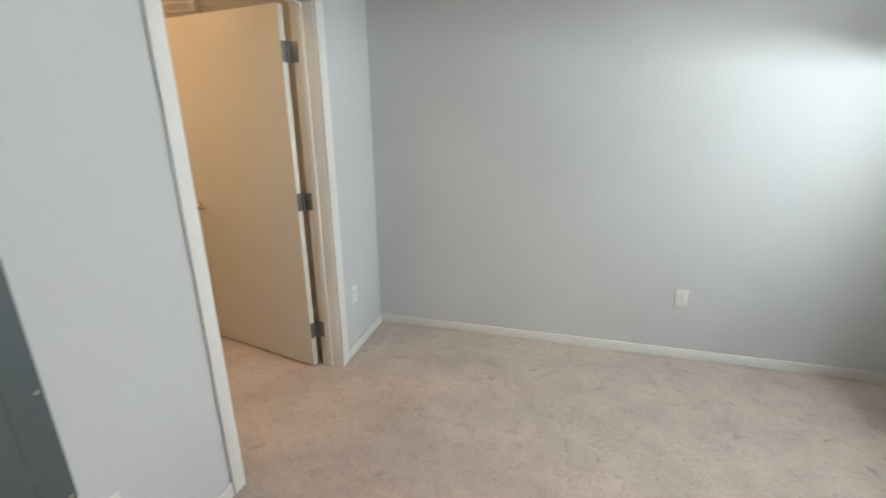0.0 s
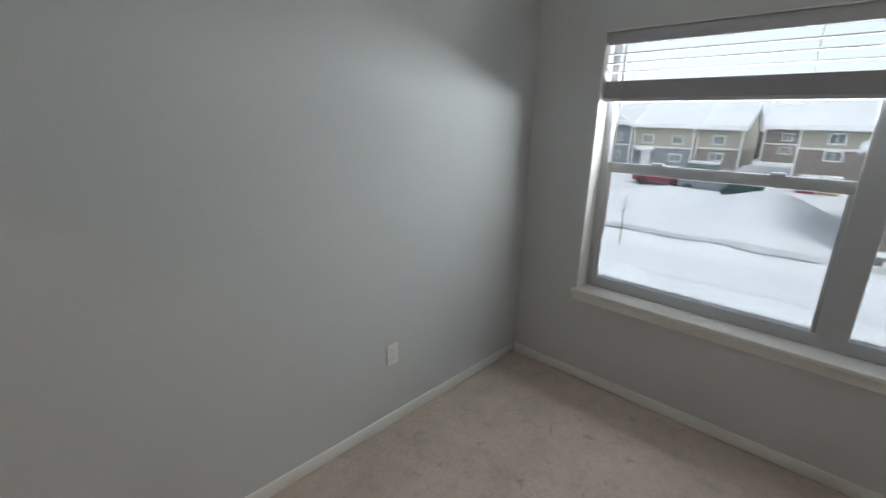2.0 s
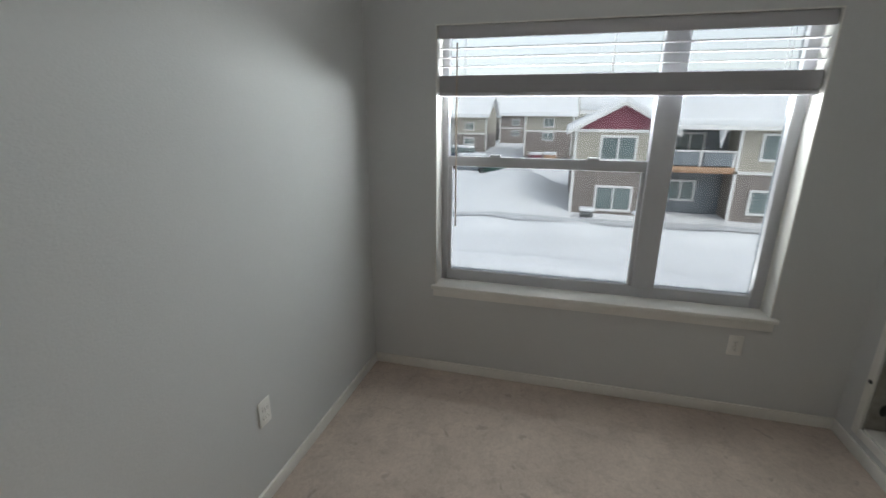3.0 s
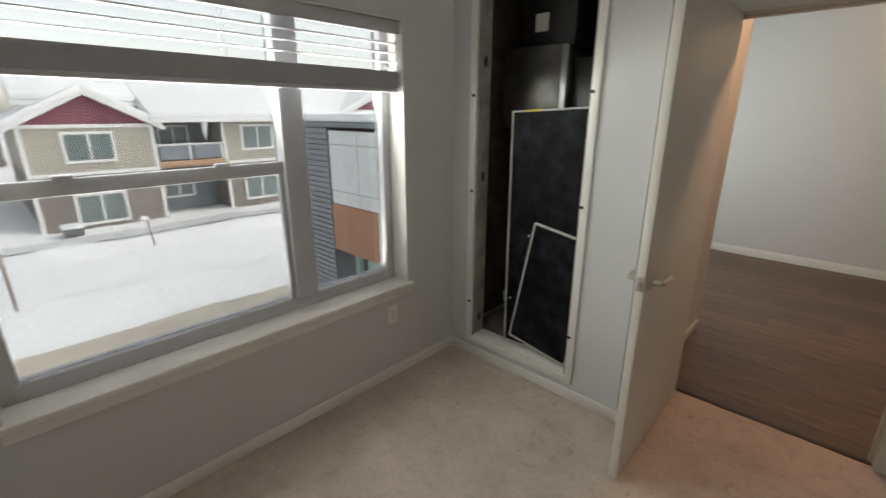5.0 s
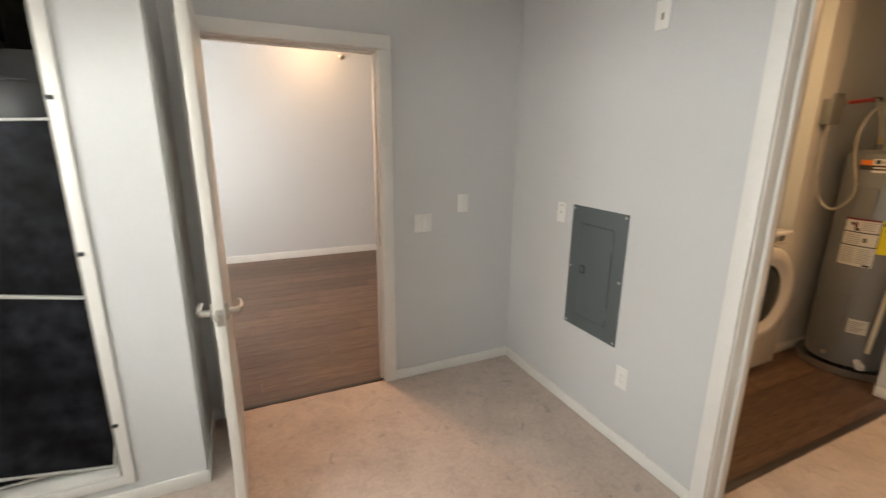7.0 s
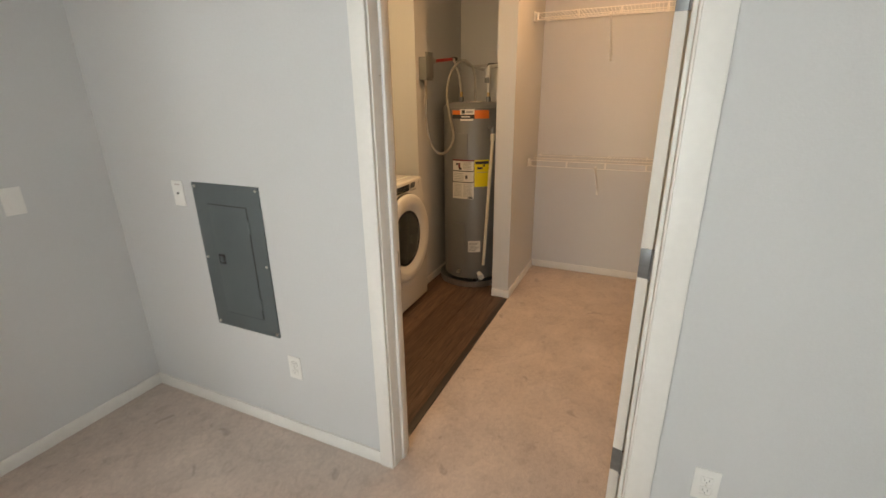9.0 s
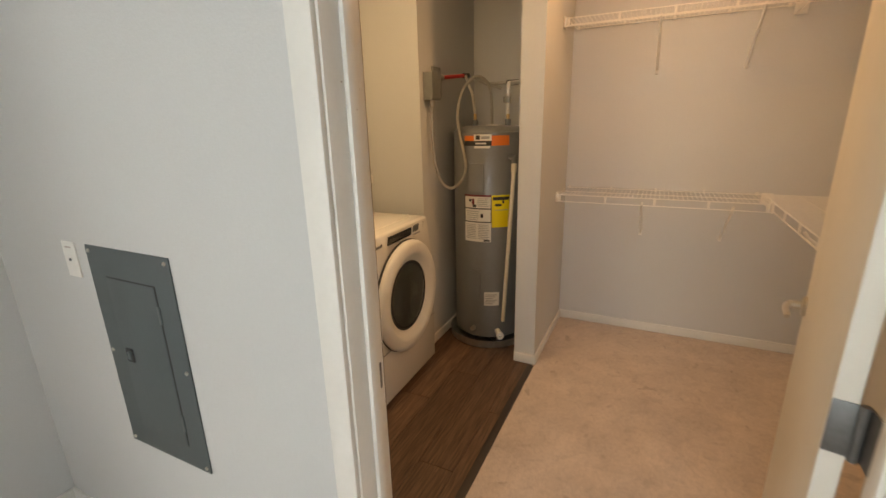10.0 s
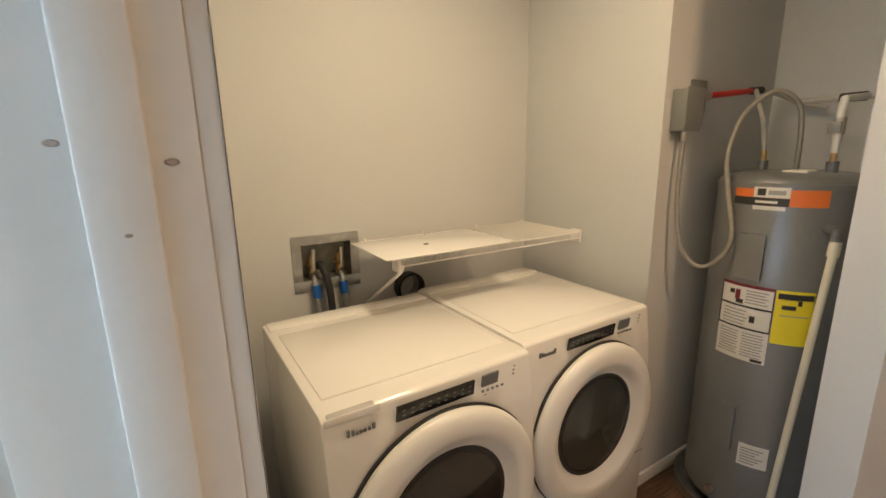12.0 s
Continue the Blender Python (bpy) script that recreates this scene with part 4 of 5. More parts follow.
part("pictogram", wrap(A - 18, A - 14, 0.935, 0.962, 0.0022), INK, lab)
for k in range(5):
    part("print_line", wrap(A - 23, A - 6 - 2 * (k % 2), 1.012 + k * 0.012, 1.016 + k * 0.012, 0.0022), GREYINK, lab)
for k in range(5):
    part("print_line", wrap(A - 41, A - 22 + (k % 3), 0.918 + k * 0.014, 0.922 + k * 0.014, 0.0022), GREYINK, lab)
for k in range(9):
    part("print_line", wrap(A - 42, A - 25 - (k % 2), 0.790 + k * 0.0118, 0.794 + k * 0.0118, 0.0022), GREYINK, lab)
    part("print_line", wrap(A - 22, A - 6 + (k % 2), 0.790 + k * 0.0118, 0.794 + k * 0.0118, 0.0022), GREYINK, lab)
part("print_block", wrap(A - 13, A - 4, 0.774, 0.786, 0.0022), INK, lab)
yl = part("energy_label", wrap(A - 1, A + 27, 0.87, 1.085, 0.0005), YELLOW, wh, "yellow energy label")
part("energy_bar", wrap(A + 0.5, A + 26, 1.052, 1.074, 0.0022), INK, yl)
part("energy_bar", wrap(A + 4, A + 14, 1.012, 1.028, 0.0022), INK, yl)
part("energy_arrow", wrap(A + 15, A + 18, 1.03, 1.05, 0.0022), INK, yl)
part("energy_bar", wrap(A + 3, A + 24, 0.985, 0.989, 0.0022), GREYINK, yl)
part("access_cover", wrap(A - 36, A - 14, 1.11, 1.29, 0.0, thick=0.014), TANK, wh)
part("access_cover", wrap(A - 40, A - 18, 0.36, 0.56, 0.0, thick=0.014), TANK, wh)
sl = part("serial_label", wrap(A - 12, A + 12, 0.31, 0.41, 0.0005), PAPER, wh, "white serial label")
for k in range(6):
    part("print_line", wrap(A - 10, A + 2 + 3 * (k % 3), 0.323 + k * 0.013, 0.328 + k * 0.013, 0.0022), GREYINK, sl)
a = math.radians(A - 30)
part("drain_plug", bar([(HR * math.cos(a), HR * math.sin(a), 0.13), ((HR + 0.03) * math.cos(a), (HR + 0.03) * math.sin(a), 0.13)], 0.016, 14), STEEL, wh)
a = math.radians(A + 10)
dv = part("drain_valve", bar([(HR * math.cos(a), HR * math.sin(a), 0.115), ((HR + 0.06) * math.cos(a), (HR + 0.06) * math.sin(a), 0.112)], 0.02, 16), PLATE, wh, "white drain valve")
part("valve_knob", lathe([(0.012, 0), (0.026, 0), (0.026, 0.018), (0.012, 0.018)], 20, Matrix.Translation(((HR + 0.06) * math.cos(a), (HR + 0.06) * math.sin(a), 0.112)) @ pose(0, 0, 0, 0, 90, A + 10), True), PLATE, dv)
# relief valve and its plastic discharge pipe
a = math.radians(A + 27)
vx, vy = (HR + 0.05) * math.cos(a), (HR + 0.05) * math.sin(a)
rv = part("relief_valve", bar([(HR * math.cos(a), HR * math.sin(a), 1.325), (vx, vy, 1.325), (vx, vy, 1.275)], [0.016, 0.021, 0.018], 14), HINGE, wh, "dull brass relief valve")
PIPE = material("cream_plastic_pipe", (0.70, 0.64, 0.50), 0.4, stain=0.05)
part("discharge_pipe", bar([(vx, vy, 1.28), (0.208, 0.178, 0.20)], 0.0135, 14), PIPE, wh, "cream plastic discharge pipe")
part("pipe_socket", bar([(vx, vy, 1.290), (vx + 0.001, vy - 0.003, 1.235)], 0.0185, 14), PIPE, wh)
# nipples on the tank top
for x, y in ((0.02, -0.10), (0.05, 0.14)):
    nip = part("nipple", bar([(x, y, 1.51), (x, y, 1.56)], 0.019, 12), HINGE, wh)
    part("pipe_stub", bar([(x, y, 1.555), (x, y, 1.60)], 0.011, 12), BRASS, nip)
part("top_plate", cuboid(0.06, 0.14, 0.02, 0.10, 1.518, 1.528, 0.003), PAPER, wh)

# junction box and armoured cable on the side wall, water pipes on the back wall
GREYBOX = material("grey_steel_box", (0.20, 0.205, 0.20), 0.45, metal=0.3, grain=0.05, stain=0.08)
jb = thing("disconnect_box", pose(-1.865, AY, 1.76), "grey steel disconnect box on the wall", "disconnect box")
part("box", cuboid(-0.100, 0.018, 0.001, 0.062, -0.078, 0.085, 0.004), GREYBOX, jb)
part("lid", cuboid(-0.104, 0.022, 0.062, 0.067, -0.060, 0.090, 0.003), GREYBOX, jb)
part("back_plate", cuboid(-0.210, -0.100, 0.001, 0.012, 0.0, 0.130, 0.002), GREYBOX, jb)
part("side_hub", bar([(-0.10, 0.04, 0.066), (-0.155, 0.045, 0.064)], 0.022, 16), STEEL, jb)
part("bottom_hub", bar([(-0.035, 0.033, -0.078), (-0.035, 0.033, -0.115)], 0.016, 14), STEEL, jb)
FLEX = material("armoured_cable", (0.45, 0.43, 0.39), 0.38, metal=0.9, grain=0.1)
line = smoothed([(-1.90, 0.833, 1.655), (-1.892, 0.835, 1.52), (-1.895, 0.84, 1.35), (-1.912, 0.872, 1.19), (-1.937, 0.94, 1.13), (-1.95, 1.016, 1.195), (-1.955, 1.035, 1.29),
                 (-1.975, 0.99, 1.46), (-2.02, 0.955, 1.60), (-2.09, 0.966, 1.75), (-2.15, 1.035, 1.828), (-2.20, 1.095, 1.785), (-2.23, 1.108, 1.69), (-2.25, 1.105, 1.525)], 14)
radii = [0.0105 if k % 2 else 0.0088 for k in range(len(line))]
solid("armoured_cable", bar(line, radii, 10), FLEX, "flexible metal cable looping to the water heater", "cable")
PALEPIPE = material("pale_plastic_pipe", (0.62, 0.61, 0.58), 0.4, stain=0.05)
WRAP = material("grey_pipe_wrap", (0.42, 0.41, 0.39), 0.5, grain=0.1, grain_scale=40)
RED = material("red_pipe", (0.55, 0.02, 0.015), 0.4, stain=0.05)
wp = thing("water_pipes", pose(0, 0, 0), "red and grey water pipes over the heater", "pipes")
part("red_pipe", bar([(-2.02, 0.85, 1.824), (-2.36, 0.853, 1.860)], 0.0125, 14), RED, wp, "red plastic pipe")
part("hot_pipe", bar(smoothed([(-2.36, 0.853, 1.860), (-2.52, 0.87, 1.86), (-2.60, 0.93, 1.82), (-2.62, 1.05, 1.78)], 6), 0.012, 12), WRAP, wp)
part("sleeve", bar([(-2.35, 0.853, 1.859), (-2.43, 0.86, 1.866)], 0.0165, 14), RUBBER, wp)
part("hot_drop", bar([(-2.21, 1.0, 1.60), (-2.215, 0.98, 1.72), (-2.36, 0.87, 1.86)], 0.0095, 12), WRAP, wp)
part("cold_pipe", bar([(-2.40, 1.02, 1.80), (-2.40, 1.40, 1.80)], 0.0115, 12), WRAP, wp)
part("sleeve", bar([(-2.40, 1.16, 1.80), (-2.40, 1.24, 1.80)], 0.018, 14), RUBBER, wp)
part("cold_drop", bar([(-2.40, 1.24, 1.80), (-2.30, 1.24, 1.79), (-2.19, 1.24, 1.78), (-2.18, 1.24, 1.74), (-2.18, 1.24, 1.59)], 0.013, 12), PALEPIPE, wp)
sv = part("shutoff", bar([(-2.18, 1.24, 1.715), (-2.18, 1.24, 1.655)], 0.019, 14), STEEL, wp, "nickel shut-off valve")
part("shutoff_lever", cuboid(-2.160, -2.152, 1.215, 1.255, 1.66, 1.70, 0.003), HINGE, sv)

# ---- outside: snow, street and houses ----
G = -3.0
SNOW = material("snow", (0.84, 0.86, 0.88), 0.55, grain=0.03, grain_scale=3, stain=0.05, stain_scale=0.25, bump=0.03, bump_scale=4)
ROADSNOW = material("packed_dirty_snow", (0.55, 0.50, 0.42), 0.7, grain=0.10, grain_scale=2, stain=0.12, stain_scale=0.5, bump=0.02, bump_scale=5, stretch=(3, 0.6, 1))
GREYSNOW = material("trodden_grey_snow", (0.58, 0.60, 0.62), 0.7, grain=0.08, grain_scale=2, stain=0.1, stain_scale=0.5, bump=0.02, bump_scale=5)


def spread(lo, hi, step, far):
    """Even steps between lo and hi, then wider and wider steps out to far."""
    mid = [lo + step * k for k in range(int((hi - lo) / step) + 1)]
    out, d = [], step
    x = mid[-1]
    while x < far:
        d *= 1.45
        x += d
        out.append(x)
    back, d = [], step
    x = lo
    while x > -far:
        d *= 1.45
        x -= d
        back.append(x)
    return back[::-1] + mid + out


def height(x, y):
    z = G
    if x > 3:
        z += 0.10 * noise.noise((x * 0.5, y * 0.5, 1)) + 0.04 * noise.noise((x * 1.9, y * 1.9, 2))
        z += 0.45 * math.exp(-((x - 14.2 - 0.4 * math.sin(y * 0.4)) / 0.7) ** 2) * (0.8 + 0.5 * noise.noise((y * 0.7, 0, 5)))
        z += 0.30 * math.exp(-((x - 20.2) / 0.6) ** 2) * (0.7 + 0.6 * noise.noise((y * 0.5, 3, 5)))
        z += 1.5 * math.exp(-((x - 30) / 4.0) ** 2 - ((y - 4.8) / 2.6) ** 2) + 0.9 * math.exp(-((x - 33) / 4.0) ** 2 - ((y - 10.5) / 3.5) ** 2)
        z += 1.3 * min(max((x - 38) / 16, 0), 1)
        if 7.2 < x < 12.6:
            z = G - 0.06 + 0.02 * noise.noise((x * 3, y * 0.6, 4))
    return z


bm = bmesh.new()
xs, ys = spread(3.4, 48, 0.55, 3000), spread(-26, 40, 0.75, 3000)
grid = [[bm.verts.new((x, y, height(x, y))) for y in ys] for x in xs]
for i in range(len(xs) - 1):
    for j in range(len(ys) - 1):
        bm.faces.new((grid[i][j], grid[i + 1][j], grid[i + 1][j + 1], grid[i][j + 1]))
solid("ground", bm, SNOW, "deep uneven snow over the whole yard", "snow", kind="structure")


def ribbon(name, xa, xb, lift, mat, label, wob):
    bm = bmesh.new()
    rows = []
    for k in range(0, 141):
        y = -40 + k
        a, b = xa + wob * noise.noise((y * 0.3, 1, 7)), xb + wob * noise.noise((y * 0.3, 5, 7))
        rows.append([bm.verts.new((a + (b - a) * i / 6, y, max(height(a + (b - a) * i / 6, y), G - 0.05) + lift)) for i in range(7)])
    for p, q in zip(rows, rows[1:]):
        for i in range(6):
            bm.faces.new((p[i], p[i + 1], q[i + 1], q[i]))
    solid(name, bm, mat, label, "road", kind="structure")


ribbon("road", 7.4, 12.5, 0.03, ROADSNOW, "street of packed brown snow", 0.25)
ribbon("pavement", 21.2, 22.4, 0.05, GREYSNOW, "trodden grey snow path beside the houses", 0.1)

BEIGE = material("beige_siding", (0.40, 0.375, 0.32), 0.8, grain=0.04, grain_scale=6, stain=0.05, stain_scale=1, bump=0.01, bump_scale=7, stretch=(0.2, 0.2, 5))
BROWN = material("brown_grey_siding", (0.23, 0.20, 0.185), 0.8, grain=0.05, grain_scale=6, stain=0.05, stain_scale=1, bump=0.01, bump_scale=7, stretch=(0.2, 0.2, 5))
SLATE = material("blue_grey_siding", (0.21, 0.235, 0.26), 0.8, grain=0.05, grain_scale=6, stain=0.05, stain_scale=1)
RED_SIDING = material("maroon_siding", (0.23, 0.085, 0.11), 0.8, grain=0.04, grain_scale=6, stain=0.05, stain_scale=1)
HTRIM = material("white_house_trim", (0.74, 0.74, 0.73), 0.6, stain=0.03)
HPANE = material("house_window_glass", (0.17, 0.21, 0.21), 0.12, stain=0.1, stain_scale=2)
WOOD = material("weathered_fascia_wood", (0.45, 0.29, 0.19), 0.7, grain=0.1, grain_scale=8, stain=0.06, stain_scale=2)


def house_window(parent, x, y0, y1, z0, z1):
    """A two-light window in a wall that faces -x."""
    f = 0.11
    w = part("window", cuboid(x - 0.03, x + 0.02, y0 + f, y1 - f, z0 + f, z1 - f), HPANE, parent, "dark window with a white frame")
    for q in ((y0, y1, z1 - f, z1), (y0, y1, z0, z0 + f), (y0, y0 + f, z0 + f, z1 - f), (y1 - f, y1, z0 + f, z1 - f), ((y0 + y1) / 2 - 0.04, (y0 + y1) / 2 + 0.04, z0 + f, z1 - f)):
        part("frame", cuboid(x - 0.07, x + 0.03, *q, 0.01, 1), HTRIM, w)


def roof_slab(bm, a, b, thick):
    """A sloping slab between two level edges, each a pair of points."""
    lo = [Vector(p) for p in (*a, *b)]
    v = [bm.verts.new(p) for p in lo] + [bm.verts.new(p + Vector((0, 0, thick))) for p in lo]
    for q in ((0, 1, 3, 2), (4, 6, 7, 5), (0, 4, 5, 1), (2, 3, 7, 6), (0, 2, 6, 4), (1, 5, 7, 3)):
        bm.faces.new([v[i] for i in q])


def gable(parent, x0, x1, y0, y1, ze, zp, mat):
    """A gable that faces -x over the eaves ze, with snow on its two slopes running back to x1."""
    ym = (y0 + y1) / 2
    bm = bmesh.new()
    p = [(x0, y0, ze), (x0, y1, ze), (x0, ym, zp)]
    v = [bm.verts.new(q) for q in p] + [bm.verts.new((q[0] + 0.15, q[1], q[2])) for q in p]
    for q in ((0, 1, 2), (5, 4, 3), (0, 3, 4, 1), (1, 4, 5, 2), (2, 5, 3, 0)):
        bm.faces.new([v[i] for i in q])
    part("gable", bm, mat, parent)
    over, rise = 0.45, (zp - ze) / (ym - y0)
    for s, ya in ((-1, y0), (1, y1)):
        bm = bmesh.new()
        lo = ze - over * rise
        roof_slab(bm, [(x0 - 0.35, ya + s * over, lo), (x1, ya + s * over, lo)], [(x0 - 0.35, ym, zp), (x1, ym, zp)], 0.16)
        rf = part("roof", bm, HTRIM, parent)
        bm = bmesh.new()
        roof_slab(bm, [(x0 - 0.32, ya + s * over * 0.93, lo + 0.16), (x1, ya + s * over * 0.93, lo + 0.16)], [(x0 - 0.32, ym, zp + 0.16), (x1, ym, zp + 0.16)], 0.26)
        part("snow_cover", rounded(bm, 0.05, 2), SNOW, rf, "thick snow on the roof")


apt = thing("apartment_building", pose(24, -8, G), "two-storey beige apartment house with maroon gables and snowy roof", "house")
apt.matrix_world = Matrix.Identity(4)
F = 24.0
part("upper_wall", cuboid(F, F + 9, -2.95, 1.32, -0.72, 1.10), BEIGE, apt)
part("lower_wall", cuboid(F, F + 9, -2.95, 1.32, G - 0.3, -0.76), BROWN, apt)
part("band", cuboid(F - 0.06, F + 0.02, -3.0, 1.37, -0.82, -0.68), HTRIM, apt)
for y in (1.32, -2.95):
    part("corner_board", cuboid(F - 0.05, F + 0.08, y - 0.08, y + 0.06, G - 0.3, 1.08), HTRIM, apt)
part("frieze", cuboid(F - 0.07, F + 0.02, -3.05, 1.42, 1.02, 1.16), HTRIM, apt)
gable(apt, F, F + 6, -2.95, 1.32, 1.12, 2.28, RED_SIDING)
house_window(apt, F, -1.56, 0.17, -0.34, 0.88)
house_window(apt, F, -1.60, 0.20, -2.85, -1.55)
# recessed balconies
part("recess_wall", cuboid(F + 1.6, F + 9, -5.95, -2.95, G - 0.3, 1.25), SLATE, apt)
part("balcony_floor", cuboid(F + 0.1, F + 1.6, -5.9, -3.0, -0.80, -0.62), WOOD, apt)
part("balcony_beam", cuboid(F + 0.02, F + 0.12, -5.9, -3.0, -0.70, -0.50), WOOD, apt, "bare timber balcony beam")
part("rail", cuboid(F + 0.05, F + 0.11, -5.9, -3.0, 0.18, 0.26), HTRIM, apt)
for k in range(3):
    part("rail_post", cuboid(F + 0.05, F + 0.12, -5.85 + k * 1.4, -5.75 + k * 1.4, -0.5, 0.2), HTRIM, apt)
    part("rail_panel", cuboid(F + 0.07, F + 0.09, -5.75 + k * 1.4, -4.55 + k * 1.4 if k < 2 else -3.0, -0.45, 0.15), SLATE, apt)
house_window(apt, F + 1.6, -4.9, -3.5, -0.1, 1.05)
house_window(apt, F + 1.6, -4.8, -3.4, -2.4, -1.3)
part("icicles", lathe([(0, 0.1), (0.18, 0.1), (0.1, -0.4), (0.03, -0.75), (0, -0.8)], 8, pose(F + 0.2, -5.2, 1.15)), SNOW, apt)
part("upper_wall", cuboid(F + 0.1, F + 9, -12.6, -5.95, -0.72, 1.25), BEIGE, apt)
part("lower_wall", cuboid(F + 0.1, F + 9, -12.6, -5.95, G - 0.3, -0.76), BROWN, apt)
part("band", cuboid(F + 0.03, F + 0.12, -12.6, -5.9, -0.80, -0.66), HTRIM, apt)
part("corner_board", cuboid(F + 0.03, F + 0.16, -6.02, -5.9, G - 0.3, 1.2), HTRIM, apt)
house_window(apt, F + 0.1, -8.47, -6.79, -0.19, 1.06)
house_window(apt, F + 0.1, -8.50, -6.70, -2.70, -1.50)
part("upper_wall", cuboid(F - 0.1, F + 9, -21.0, -12.6, -0.72, 1.4), BEIGE, apt)
part("lower_wall", cuboid(F - 0.1, F + 9, -21.0, -12.6, G - 0.3, -0.76), BROWN, apt)
gable(apt, F - 0.1, F + 6, -21.0, -12.6, 1.40, 3.3, RED_SIDING)
bm = bmesh.new()
roof_slab(bm, [(F - 0.45, -21, 1.2), (F - 0.45, -2.9, 1.2)], [(F + 6, -21, 3.9), (F + 6, -2.9, 3.9)], 0.16)
roof_slab(bm, [(F + 12, -21, 1.2), (F + 12, -2.9, 1.2)], [(F + 6, -21, 3.9), (F + 6, -2.9, 3.9)], 0.16)
roof_slab(bm, [(F + 1.2, -2.9, 1.89), (F + 1.2, 1.2, 1.89)], [(F + 6, -2.9, 3.9), (F + 6, 1.2, 3.9)], 0.16)
main_roof = part("roof", bm, HTRIM, apt)
bm = bmesh.new()
roof_slab(bm, [(F - 0.40, -21, 1.37), (F - 0.40, -2.9, 1.37)], [(F + 6, -21, 4.06), (F + 6, -2.9, 4.06)], 0.30)
roof_slab(bm, [(F + 1.2, -2.88, 2.06), (F + 1.2, 1.2, 2.06)], [(F + 6, -2.88, 4.06), (F + 6, 1.2, 4.06)], 0.30)
part("snow_cover", rounded(bm, 0.06, 2), SNOW, main_roof, "thick snow on the roof")


def townhouse(x, y0, y1, base, eave, ridge, upper, lower, label, gabled):
    """A far two-storey row facing -x; gabled: a maroon gable over its middle."""
    ob = thing("townhouse", pose(0, 0, 0), label, "house", "row of snowy townhouses")
    mid = base + (eave - base) * 0.47
    part("upper_wall", cuboid(x, x + 8, y0, y1, mid, eave), upper, ob)
    part("lower_wall", cuboid(x, x + 8, y0, y1, base - 1.2, mid - 0.02), lower, ob)
    part("band", cuboid(x - 0.06, x + 0.02, y0, y1, mid - 0.08, mid + 0.08), HTRIM, ob)
    bm = bmesh.new()
    roof_slab(bm, [(x - 0.6, y0 - 0.4, eave - 0.15), (x - 0.6, y1 + 0.4, eave - 0.15)], [(x + 4, y0 - 0.4, ridge), (x + 4, y1 + 0.4, ridge)], 0.4)
    roof_slab(bm, [(x + 8.6, y0 - 0.4, eave - 0.15), (x + 8.6, y1 + 0.4, eave - 0.15)], [(x + 4, y0 - 0.4, ridge), (x + 4, y1 + 0.4, ridge)], 0.4)
    part("snow_cover", bm, SNOW, ob, "snow-covered roof")
    for y in (y0, y1):
        bm = bmesh.new()
        t = 0.1 if y == y0 else -0.1
        v = [bm.verts.new(q) for q in ((x, y, eave), (x + 8, y, eave), (x + 4, y, ridge), (x, y + t, eave), (x + 8, y + t, eave), (x + 4, y + t, ridge))]
        for q in ((0, 1, 2), (5, 4, 3), (0, 3, 4, 1), (1, 4, 5, 2), (2, 5, 3, 0)):
            bm.faces.new([v[i] for i in q])
        part("end_gable", bm, upper, ob)
        part("corner_board", cuboid(x - 0.06, x + 0.06, y - 0.08, y + 0.08, base - 1.0, eave), HTRIM, ob)
    if gabled:
        gable(ob, x - 0.05, x + 4, y0 + 0.5, y1 - 0.5, eave, eave + (ridge - eave) * 0.8, RED_SIDING)
    n = max(1, int((y1 - y0) / 2.6))
    for k in range(n):
        yc = y0 + (k + 0.5) * (y1 - y0) / n
        house_window(ob, x, yc - 0.55, yc + 0.55, mid + 0.35, mid + 1.25)
        if k % 2:
            d = part("door", cuboid(x - 0.05, x + 0.02, yc - 0.45, yc + 0.45, base, base + 1.45), HTRIM, ob, "white entry door")
            part("hood", cuboid(x - 1.1, x, yc - 0.8, yc + 0.8, base + 1.5, base + 1.85, 0.1), SNOW, d, "snow on the porch hood")
        else:
            house_window(ob, x, yc - 0.6, yc + 0.6, base + 0.45, base + 1.3)
    return ob


townhouse(50, 20.2, 26.2, -2.0, 2.15, 3.9, SLATE, SLATE, "grey townhouse with a maroon gable under snow", True)
townhouse(50.4, 14.2, 20.0, -2.0, 1.95, 4.2, BEIGE, SLATE, "beige townhouse with white doors and snowy roof", False)
townhouse(51, 10.2, 14.0, -1.7, 1.9, 4.0, BEIGE, BROWN, "beige end townhouse behind the snow hill", False)
townhouse(70, 12.0, 18.0, -1.5, 2.3, 5.2, BEIGE, BROWN, "far beige townhouse under heavy snow", False)
townhouse(47, 1.0, 5.6, -0.9, 2.05, 4.2, BEIGE, BROWN, "brown and beige townhouse beyond the parking", False)
townhouse(66, 6.2, 10.6, -1.2, 2.2, 4.6, BROWN, BROWN, "brown townhouse far down the street", False)
gar = thing("garage", pose(0, 0, 0), "low beige garage with a snow-laden roof", "garage")
part("wall", cuboid(40, 46, 22.2, 31.0, G, 0.95), BEIGE, gar)
part("fascia", cuboid(39.3, 39.42, 21.5, 31.5, 0.78, 0.98), HTRIM, gar)
part("corner_board", cuboid(39.94, 40.02, 22.14, 22.3, G, 0.9), HTRIM, gar)
bm = bmesh.new()
roof_slab(bm, [(39.4, 21.5, 0.95), (39.4, 31.5, 0.95)], [(43, 22.4, 2.3), (43, 31.5, 2.3)], 0.4)
roof_slab(bm, [(46.6, 21.5, 0.95), (46.6, 31.5, 0.95)], [(43, 22.4, 2.3), (43, 31.5, 2.3)], 0.4)
part("snow_cover", bm, SNOW, gar, "snow-covered roof")


